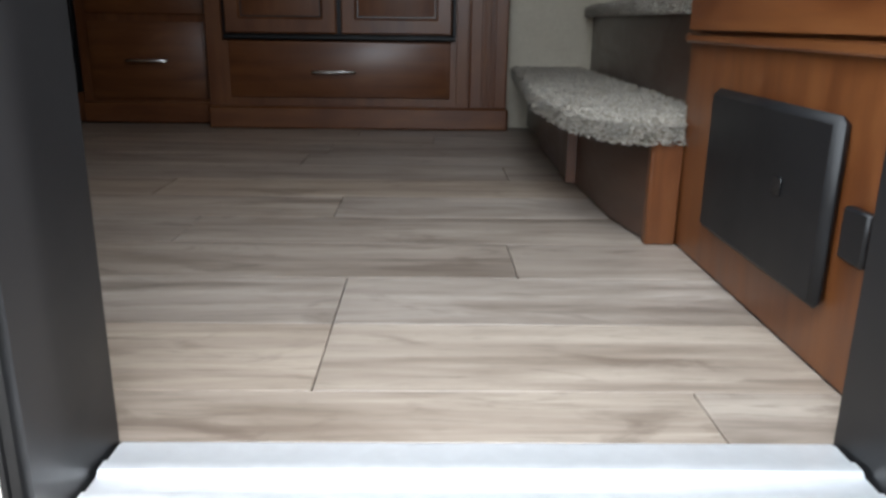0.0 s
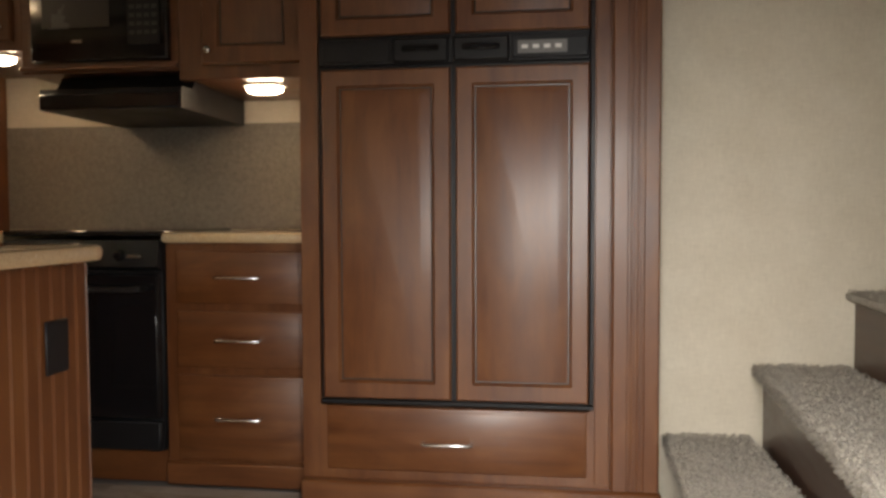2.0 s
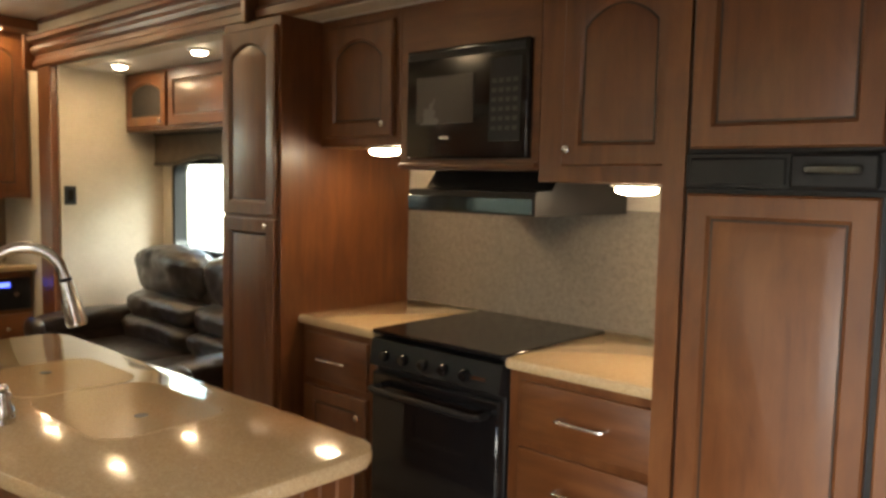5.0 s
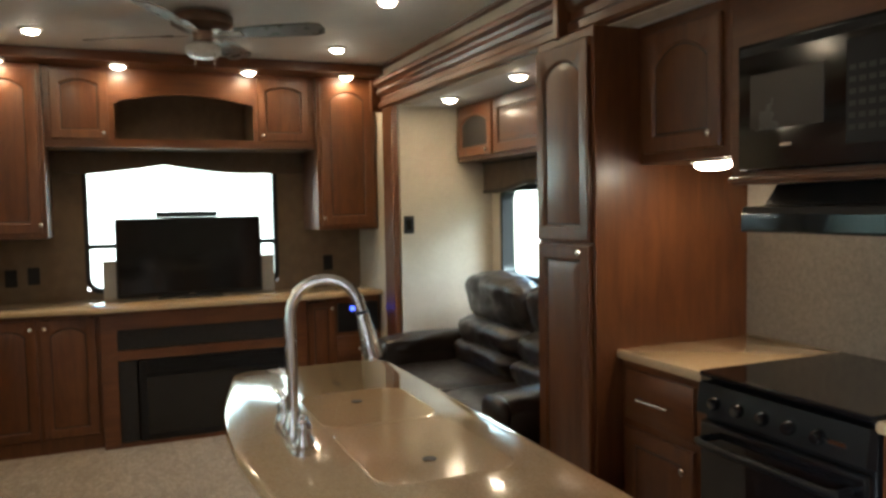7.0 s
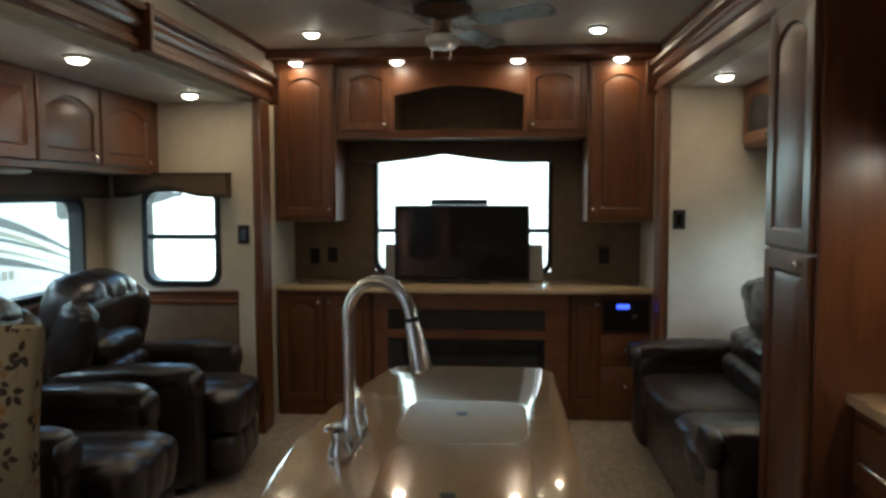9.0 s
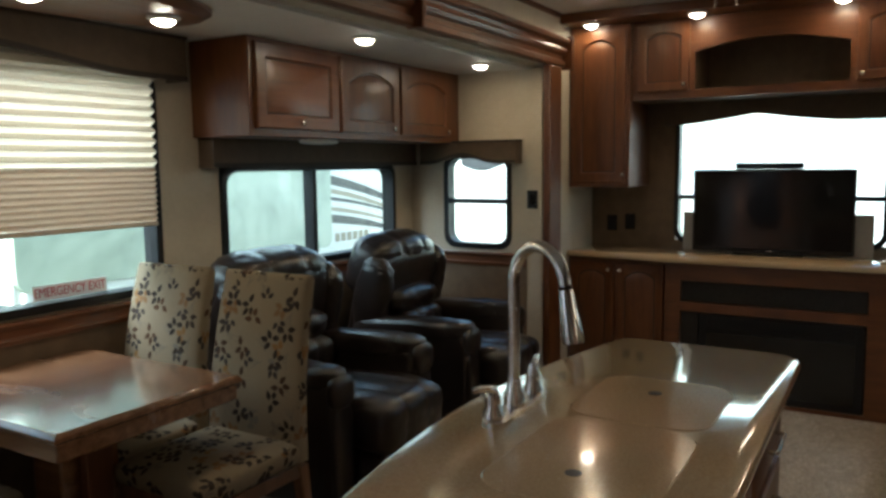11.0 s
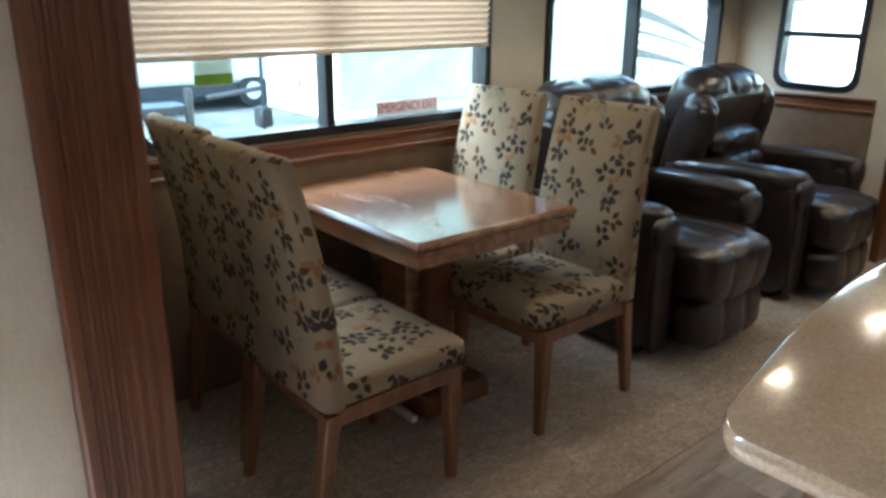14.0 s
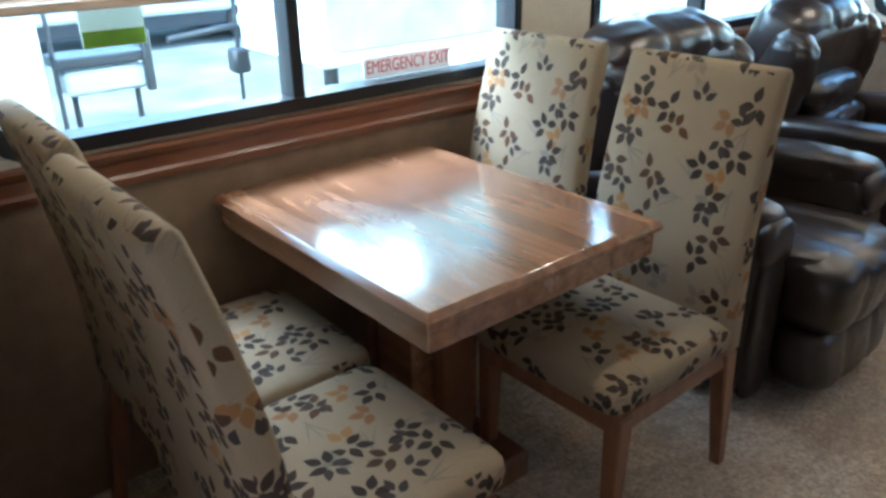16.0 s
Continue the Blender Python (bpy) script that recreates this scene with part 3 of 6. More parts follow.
beam("trim_beam_south", -3.87, 0.40, 2.181, 1, 2.065, 2.24, "dark cherry crown moulding beam over slide-out")
beam("trim_beam_north", -3.87, -1.56, 4.649, -1, 2.105, 2.29, "dark cherry crown moulding beam over slide-out")
beam("trim_beam_kitchen", -1.52, 1.49, 4.649, -1, 2.105, 2.32, "dark cherry crown moulding beam over kitchen")
for nm, x, y, s, z0, z1 in (("trim_block", -2.10, 2.181, 1, 2.055, 2.25), ("trim_block", -3.88, 2.181, 1, 2.05, 2.255), ("trim_block", -3.88, 4.649, -1, 2.09, 2.305), ("trim_block", -1.54, 4.649, -1, 2.09, 2.33)):
    structure(nm, box(B(), x - 0.018, x + 0.018, y, y + s * 0.092, z0, z1, 0.006), WOOD, "dark cherry corner block on crown beam")
for nm, y, s in (("trim_ceiling_south", 2.181, 1), ("trim_ceiling_north", 4.649, -1)):
    structure(nm, prism(B(), [(y, 2.40), (y + s * 0.022, 2.40), (y + s * 0.018, 2.385), (y, 2.375)], lambda a, b, d: (d, a, b), -3.86, 1.48), WOOD_X, "thin dark cherry ceiling trim")


def fluted(bm, F, u0, u1, v0, v1, depth, count, margin=0.025):
    """A pilaster with upright grooves."""
    pts = [(u0, 0.0), (u0, depth - 0.006), (u0 + 0.006, depth)]
    w = (u1 - u0 - 2 * margin) / count
    for i in range(count):
        a = u0 + margin + i * w
        pts += [(a + 0.15 * w, depth), (a + 0.3 * w, depth - 0.006), (a + 0.7 * w, depth - 0.006), (a + 0.85 * w, depth)]
    pts += [(u1 - 0.006, depth), (u1, depth - 0.006), (u1, 0.0)]
    return prism(bm, pts, lambda a, b, d: F(a, b, d), v0, v1)


structure("trim_post_south_near", fluted(B(), face_l(2.181), 0.365, 0.565, 0.0, 2.06, 0.035, 6), WOOD, "fluted dark cherry post at slide-out opening", 25)
structure("trim_jamb_south_near", box(B(), 0.365, 0.40, 2.06, 2.180, 0.0, 2.06, 0.004), WOOD, "dark cherry jamb at slide-out opening")
structure("trim_post_south_far", box(B(), -3.80, -3.61, 2.181, 2.228, 0.0, 2.06, 0.006), WOOD, "dark cherry post at slide-out opening")
structure("trim_post_north_far", box(B(), -3.80, -3.61, 4.605, 4.649, 0.0, 2.10, 0.006), WOOD, "dark cherry post at slide-out opening")


# wainscot and rail of the south slide
structure("trim_wainscot_south", box(B(), -3.60, 0.42, 1.231, 1.236, 0.006, 0.815), WAINSCOT, "brown lining under the window rail")
structure("trim_wainscot_end", box(B(), -3.599, -3.594, 1.237, 2.08, 0.006, 0.815), WAINSCOT, "brown lining under the window rail")
structure("trim_wainscot_near", box(B(), 0.414, 0.419, 1.237, 2.06, 0.006, 0.815), WAINSCOT, "brown lining under the window rail")
RAIL = [(0, 0), (0.018, 0), (0.022, 0.2), (0.014, 0.3), (0.014, 0.65), (0.022, 0.72), (0.03, 0.9), (0.026, 1.0), (0, 1.0)]
structure("trim_rail_south", prism(B(), [(1.2305 + 0.9 * a, 0.815 + 0.085 * k) for a, k in RAIL], lambda a, b, d: (d, a, b), -3.60, 0.42), WOOD_X, "dark cherry moulded rail under windows", 25)
structure("trim_rail_end", prism(B(), [(-3.5995 + 0.9 * a, 0.815 + 0.085 * k) for a, k in RAIL], lambda a, b, d: (a, d, b), 1.26, 2.08), WOOD_Y, "dark cherry moulded rail under window", 25)


# ---------------------------------------------------------------- windows
def rounded(u0, u1, v0, v1, r, n=5):
    pts = []
    for cx, cy, a in ((u1 - r, v0 + r, -90), (u1 - r, v1 - r, 0), (u0 + r, v1 - r, 90), (u0 + r, v0 + r, 180)):
        pts += arc(cx, cy, r, a, a + 90, n)
    return pts


def window(name, F, u0, u1, v0, v1, label, bars_u=(), bars_v=(), r=0.07, wide=0.035):
    """A rounded trailer window in black frame: F's n points into the room from the wall's inner face."""
    bm = B()
    o, i = rounded(u0 - 0.015, u1 + 0.015, v0 - 0.015, v1 + 0.015, r + 0.015), rounded(u0 + wide - 0.015, u1 - wide + 0.015, v0 + wide - 0.015, v1 - wide + 0.015, r)
    P = lambda pts, d: [F(a, d, b) for a, b in pts]  # noqa: E731
    strip(bm, [P(o, 0.001), P(o, 0.010), P(i, 0.012), P(i, -0.075), P(o, -0.075)], True, False, False)
    w = structure(name, bm, BLACK_FRAME, label)
    k = 0
    us = [u0 + 0.01, *bars_u, u1 - 0.01]
    vs = [v0 + 0.01, *bars_v, v1 - 0.01]
    for u in bars_u:
        part("mullion", fbox(B(), F, u - 0.018, u + 0.018, -0.07, 0.004, v0 + 0.015, v1 - 0.015, 0.003), BLACK_FRAME, w)
    for v in bars_v:
        part("mullion", fbox(B(), F, u0 + 0.015, u1 - 0.015, -0.07, 0.002, v - 0.016, v + 0.016, 0.003), BLACK_FRAME, w)
    for a, b in zip(us, us[1:]):
        for c, d in zip(vs, vs[1:]):
            g = part("pane", fbox(B(), F, a + 0.004, b - 0.004, -0.052, -0.047, c + 0.004, d - 0.004), GLASS, w)
            g.visible_shadow = False
    return w


window("window_1", face_l(1.23), -1.50, 0.06, 0.925, 1.88, "wide dinette window in black rounded frame", bars_u=(-0.685,))
window("window_2", face_l(1.23), -3.37, -1.89, 0.93, 1.46, "sliding window in black frame behind recliners", bars_u=(-2.58,))
window("window_3", face_r(-3.60), 1.50, 1.96, 0.935, 1.52, "small rounded window in black frame", bars_v=(1.225,))
window("window_4", face_r(-4.52), 2.78, 4.02, 0.93, 1.79, "wide rear window in black frame", bars_v=(1.225,), wide=0.03)
window("window_5", face_k(5.31), -3.45, -2.31, 0.985, 1.56, "window in black frame above sofa", r=0.06, bars_u=(-2.75,))


# ---------------------------------------------------------------- floor planks
def planks():
    holder = bpy.data.objects["floor"]
    w, meshes = 0.2075, {}
    joints = {-1: 1.485, 0: 1.036, 2: 1.324, 4: 0.963, 5: 0.492, 6: 1.391, 7: 0.788}
    rnd = random.Random(4)
    for row in range(-1, 12):
        y0 = 2.302 + row * w
        y1 = min(y0 + w, 4.65)
        y0 = max(y0, 2.188)
        left = -1.62 if y0 >= 2.44 else 0.36
        j = joints.get(row, 1.2 + rnd.uniform(-0.6, 0.5))
        cuts = [j + k * 1.22 for k in range(-4, 3)]
        cuts = [left] + [c for c in cuts if left + 0.05 < c < 1.62] + [1.66]
        for a, b in zip(cuts, cuts[1:]):
            key = (round(b - a, 3), round(y1 - y0, 3))
            if key not in meshes:
                bm = B()
                dx, dy, g = (b - a) / 2 - 0.0008, (y1 - y0) / 2 - 0.0006, 0.0012
                strip(bm, [[(sx * (dx - q), sy * (dy - q), z) for sx, sy in ((-1, -1), (1, -1), (1, 1), (-1, 1))] for q, z in ((0, -0.011), (0, -0.001), (g, 0.0))], True, True, True)
                meshes[key] = finish("plank", bm, PLANK, (0, 0, 0), 0)
            ob = new("plank", meshes[key])
            ob.location = ((a + b) / 2, (y0 + y1) / 2, 0)
            ob.parent = holder


planks()

# ---------------------------------------------------------------- entrance door frame and steps
bm = B()
for a, b in ((0.80, 0.857), (1.595, 1.648)):
    box(bm, a, b, 2.02, 2.195, -0.06, 1.99, 0.006)
box(bm, 0.80, 1.648, 2.02, 2.195, 1.95, 2.0, 0.006)
structure("door_frame", bm, BLACK_FRAME, "black aluminium entrance door frame")
dt = thing("entrance_door", "black framed screen door standing open against outside", "door", (0.83, 2.0, 0))
dm = B()
for u0, u1, v0, v1 in ((0.0, 0.012, -0.03, 1.93), (0.60, 0.645, -0.03, 1.93), (0.045, 0.60, -0.03, 0.03), (0.045, 0.60, 1.87, 1.93), (0.045, 0.60, 0.86, 0.92)):
    box(dm, 0.815, 0.845, 2.03 - u1, 2.03 - u0, v0, v1, 0.004)
part("frame", dm, BLACK_FRAME, dt)
part("panel", box(B(), 0.822, 0.836, 1.43, 2.018, 0.03, 0.86), WHITE, dt, "white lower door panel")
g = part("pane", box(B(), 0.827, 0.831, 1.43, 2.018, 0.92, 1.87), GLASS, dt)
g.visible_shadow = False


def stairs():
    risers = [(1.579, 4.705), (1.565, 4.1), (1.558, 3.49), (1.57, 3.117), (1.602, 2.95)]
    st = thing("staircase", "dark wood stairs with shaggy beige carpet treads", "stairs", (1.9, 3.8, 0))
    # lower riser follows a shallow curve
    pts = risers + [(1.78, 2.95), (1.78, 4.705)]
    part("riser", prism(B(), pts, lambda a, b, d: (a, b, d), 0.006, 0.205), WOOD_DARK, st, "dark brown riser board")
    part("riser", prism(B(), [(1.83, 4.705), (1.80, 4.1), (1.77, 3.5), (1.76, 2.955), (2.10, 2.955), (2.10, 4.705)], lambda a, b, d: (a, b, d), 0.006, 0.445), WOOD_DARK, st)
    part("riser", prism(B(), [(2.11, 4.705), (2.11, 2.955), (3.19, 2.955), (3.19, 4.705)], lambda a, b, d: (a, b, d), 0.006, 0.69), WOOD_DARK, st)
    # face frames and drawers on the lower riser
    dr = part("drawer", prism(B(), [(1.560, 4.10), (1.570, 4.10), (1.563, 3.50), (1.538, 3.485), (1.545, 4.08)], lambda a, b, d: (a, b, d), 0.012, 0.19), WOOD_DARK, st, "dark wood drawer front left slightly ajar")
    part("edge", prism(B(), [(1.536, 3.50), (1.534, 3.482), (1.560, 3.478), (1.562, 3.50)], lambda a, b, d: (a, b, d), 0.010, 0.192), WOOD, dr)
    part("knob", puff(B(), (1.80, 3.85, 0.34), (0.012, 0.006, 0.006), 0.8, None, 8, 6), WHITE, st, "small pale latch")
    part("post", box(B(), 1.594, 1.655, 2.925, 2.95, 0.0, 0.205, 0.004), WOOD, st, "reddish cherry corner post")
    part("post", box(B(), 1.745, 1.772, 3.19, 3.22, 0.245, 0.442, 0.003), WOOD, st)

    def tread(pts, z0, z1, seed):
        bm = B()
        ring = lambda k, z: [(a + (cx - a) * k, b + (cy - b) * k * 0.4, z) for a, b in pts]  # noqa: E731
        cx, cy = sum(p[0] for p in pts) / len(pts), sum(p[1] for p in pts) / len(pts)
        strip(bm, [ring(0.06, z0), ring(0.0, z0 + 0.012), ring(0.0, z1 - 0.012), ring(0.08, z1 - 0.002), ring(0.3, z1)], True, True, True)
        t = part("tread", bm, SHAG, st, "shaggy beige carpet tread")
        # pile
        rnd, verts, faces = random.Random(seed), [], []
        nx = [(min(p[0] for p in pts), max(p[0] for p in pts)), (min(p[1] for p in pts), max(p[1] for p in pts))]

        def inside(x, y):
            c = False
            for (ax, ay), (bx, by) in zip(pts, pts[1:] + pts[:1]):
                if (ay > y) != (by > y) and x < (bx - ax) * (y - ay) / (by - ay) + ax:
                    c = not c
            return c

        spots = []
        while len(spots) < 9000:
            x, y = rnd.uniform(*nx[0]), nx[1][0] + (nx[1][1] - nx[1][0]) * rnd.random() ** 1.25
            if inside(x, y):
                spots.append((x, y, z1 - 0.004, 0, 0, 1))
        for _ in range(3800):
            k = rnd.randrange(len(pts))
            (ax, ay), (bx, by) = pts[k], pts[(k + 1) % len(pts)]
            if ax > 1.65 + (z1 > 0.3) * 0.27 and bx > 1.65 + (z1 > 0.3) * 0.27 or ay > 4.7 and by > 4.7:
                continue
            L = math.hypot(bx - ax, by - ay)
            for _ in range(int(1 + L * 2)):
                s = rnd.random()
                spots.append((ax + (bx - ax) * s, ay + (by - ay) * s, rnd.uniform(z0, z1), (ay - by) / L * -1, (bx - ax) / L * -1, 0.1))
        for x, y, z, nxx, nyy, nz in spots:
            h, w, a = rnd.uniform(0.004, 0.010), rnd.uniform(0.0022, 0.0042), rnd.uniform(0, 6.28)
            tx, ty, tz = nxx * h + rnd.uniform(-0.006, 0.006), nyy * h + rnd.uniform(-0.006, 0.006), nz * h - (0.004 if nz < 0.5 else 0)
            i = len(verts)
            dx, dy = w * math.cos(a), w * math.sin(a)
            verts += [(x - dx, y - dy, z), (x + dx, y + dy, z), (x + tx + dx * 0.4, y + ty + dy * 0.4, z + tz), (x + tx - dx * 0.4, y + ty - dy * 0.4, z + tz)]
            faces.append((i, i + 1, i + 2, i + 3))
        me = bpy.data.meshes.new("pile")
        o = ORIGIN[st]
        me.from_pydata([(a - o.x, b - o.y, c - o.z) for a, b, c in verts], [], faces)
        me.materials.append(SHAG)
        p = new("pile", me)
        p.parent = t
        tagged(p, "", "", "", "stuff")

    tread([(1.515, 4.705), (1.49, 4.2), (1.457, 3.70), (1.440, 3.42), (1.462, 3.11), (1.505, 2.965), (1.55, 2.915), (1.652, 2.925), (1.656, 2.96), (1.77, 2.96), (1.79, 4.705)], 0.200, 0.242, 1)
    tread([(1.80, 4.705), (1.755, 4.15), (1.72, 3.76), (1.69, 3.5), (1.678, 3.13), (1.70, 2.96), (2.08, 2.96), (2.09, 4.705)], 0.440, 0.480, 2)
    tread([(2.08, 4.705), (2.06, 4.3), (2.03, 3.8), (2.0, 3.35), (2.0, 2.96), (3.1, 2.96), (3.1, 4.705)], 0.685, 0.725, 3)


stairs()


def entry_cabinet():
    c = thing("entry_cabinet", "reddish cherry cabinet by the entrance with glass door", "cabinet", (2.0, 2.55, 0))
    part("body", box(B(), 1.657, 2.4, 2.20, 2.945, 0.0, 2.39, 0.004), WOOD, c)
    part("ledge", box(B(), 1.642, 1.657, 2.20, 2.945, 0.385, 0.402, 0.004), WOOD_Y, c)
    F = face_w(1.657)
    bm = B()
    P = lambda k, d: [F(a, d, b) for a, b in ((2.23 + k, 0.408 + k), (2.905 - k, 0.408 + k), (2.905 - k, 1.55 - k), (2.23 + k, 1.55 - k))]  # noqa: E731
    strip(bm, [P(0, 0), P(0, 0.022), P(0.07, 0.026), P(0.078, 0.018), P(0.088, 0.018), P(0.092, 0.008)], True, True, False)
    d = part("door", bm, WOOD_Y, c)
    part("pane", fbox(B(), F, 2.32, 2.815, 0.003, 0.007, 0.498, 1.46), BLACK_GLOSS, d, "dark glass pane")
    pn = part("vent_panel", fbox(B(), F, 2.355, 2.762, 0.0, 0.022, 0.083, 0.318, 0.010), BLACK, c, "black plastic access panel")
    part("latch", fbox(B(), F, 2.47, 2.495, 0.022, 0.025, 0.20, 0.225, 0.001), BLACK_GLOSS, pn)
    part("catch", fbox(B(), F, 2.278, 2.33, 0.0, 0.014, 0.160, 0.222, 0.003), BLACK, c, "black door catch")


entry_cabinet()

# ---------------------------------------------------------------- kitchen
def base_unit(name, x0, x1, label, fronts, y=4.69, z0=0.0, z1=0.872):
    F = face_k(y)
    c = thing(name, label, "cabinet", ((x0 + x1) / 2, y + 0.3, 0))
    part("body", box(B(), x0, x1, y, 5.305, z0, z1, 0.003), WOOD, c)
    part("plinth", box(B(), x0, x1, y - 0.022, y, 0.0, 0.085, 0.006), WOOD_X, c)
    for kind, u0, u1, v0, v1 in fronts:
        if kind == "drawer":
            d = slab_front(F, u0, u1, v0, v1, c, WOOD_X)
            bar_handle(F, (u0 + u1) / 2, (v0 + v1) / 2, 0.02, 0.16, d)
        else:
            d = raised_door(F, u0, u1, v0, v1, c, WOOD)
            knob(F, u1 - 0.03, v1 - 0.07, 0.02, d)
    return c


base_unit("drawer_unit", -0.238, 0.305, "cherry kitchen unit with three drawers beside range", [("drawer", -0.19, 0.275, 0.66, 0.845), ("drawer", -0.19, 0.275, 0.43, 0.63), ("drawer", -0.19, 0.275, 0.10, 0.40)])
base_unit("drawer_unit", -1.30, -0.856, "cherry kitchen unit with drawer over arched door", [("drawer", -1.27, -0.90, 0.66, 0.845), ("door", -1.27, -0.90, 0.10, 0.63)])


def slab_top(name, pts, z0, z1, label, mat=None, r=0.012):
    bm = B()
    cx, cy = sum(p[0] for p in pts) / len(pts), sum(p[1] for p in pts) / len(pts)

    def inset(k):
        n, out = len(pts), []
        for i in range(n):
            a, b, c = Vector(pts[i - 1]), Vector(pts[i]), Vector(pts[(i + 1) % n])
            d1, d2 = (b - a).normalized(), (c - b).normalized()
            nn = Vector((-(d1.y + d2.y), d1.x + d2.x))
            nn = nn.normalized() if nn.length > 1e-6 else Vector((-d1.y, d1.x))
            out.append(b + nn * k / max(0.5, nn.dot(Vector((-d1.y, d1.x)))))
        return out

    P = lambda k, z: [(p.x, p.y, z) for p in inset(k)]  # noqa: E731
    strip(bm, [P(r, z0), P(r * 0.3, z0 + r * 0.3), P(0, z0 + r), P(0, z1 - r), P(r * 0.3, z1 - r * 0.3), P(r, z1)], True, True, True)
    return single(name, bm, mat or COUNTER, label, "worktop")


slab_top("worktop", [(-0.238, 4.665), (0.30, 4.665), (0.30, 5.305), (-0.238, 5.305)], 0.873, 0.912, "beige speckled laminate worktop beside range")
slab_top("worktop", [(-1.302, 4.665), (-0.852, 4.665), (-0.852, 5.305), (-1.302, 5.305)], 0.873, 0.912, "beige speckled laminate worktop beside pantry")
single("backsplash", box(B(), -1.302, 0.305, 5.296, 5.309, 0.913, 1.372, 0.001), SPLASH, "grey-brown textured backsplash panel", "backsplash")


def range_cooker():
    r = thing("range_cooker", "black gas range with folded glass cover and oven", "range", (-0.545, 4.95, 0))
    x0, x1, F = -0.846, -0.244, face_k(4.68)
    part("body", box(B(), x0, x1, 4.68, 5.29, 0.12, 0.885, 0.004), BLACK, r)
    part("kick_panel", box(B(), x0, x1, 4.70, 4.72, 0.0, 0.118), WOOD_X, r)
    part("cooktop_cover", box(B(), x0 - 0.006, x1 + 0.006, 4.655, 5.285, 0.900, 0.918, 0.005), BLACK_GLOSS, r, "smooth black glass cooktop cover")
    cp = part("control_panel", prism(B(), [(4.68, 0.885), (4.655, 0.885), (4.640, 0.79), (4.68, 0.775)], lambda a, b, d: (d, a, b), x0, x1), BLACK, r)
    for k in range(5):
        u = x0 + 0.08 + k * 0.095
        part("dial", tube(B(), [(u, 4.65, 0.832), (u, 4.628, 0.829), (u, 4.622, 0.828)], [0.021, 0.019, 0.014], 14), BLACK_GLOSS, cp)
    part("badge", box(B(), x1 - 0.15, x1 - 0.06, 4.644, 4.648, 0.822, 0.834), CHROME, cp)
    d = part("oven_door", fbox(B(), F, x0 + 0.004, x1 - 0.004, 0.0, 0.032, 0.24, 0.765, 0.008), BLACK_GLOSS, r, "black glass oven door")
    bm = B()
    tube(bm, [(x0 + 0.05, 4.648, 0.715), (x0 + 0.05, 4.60, 0.715), (x0 + 0.08, 4.592, 0.712), (x1 - 0.08, 4.592, 0.712), (x1 - 0.05, 4.60, 0.715), (x1 - 0.05, 4.648, 0.715)], 0.012, 8)
    part("handle", bm, BLACK, d)
    part("drawer", fbox(B(), F, x0 + 0.004, x1 - 0.004, 0.0, 0.026, 0.125, 0.232, 0.006), BLACK, r)


range_cooker()


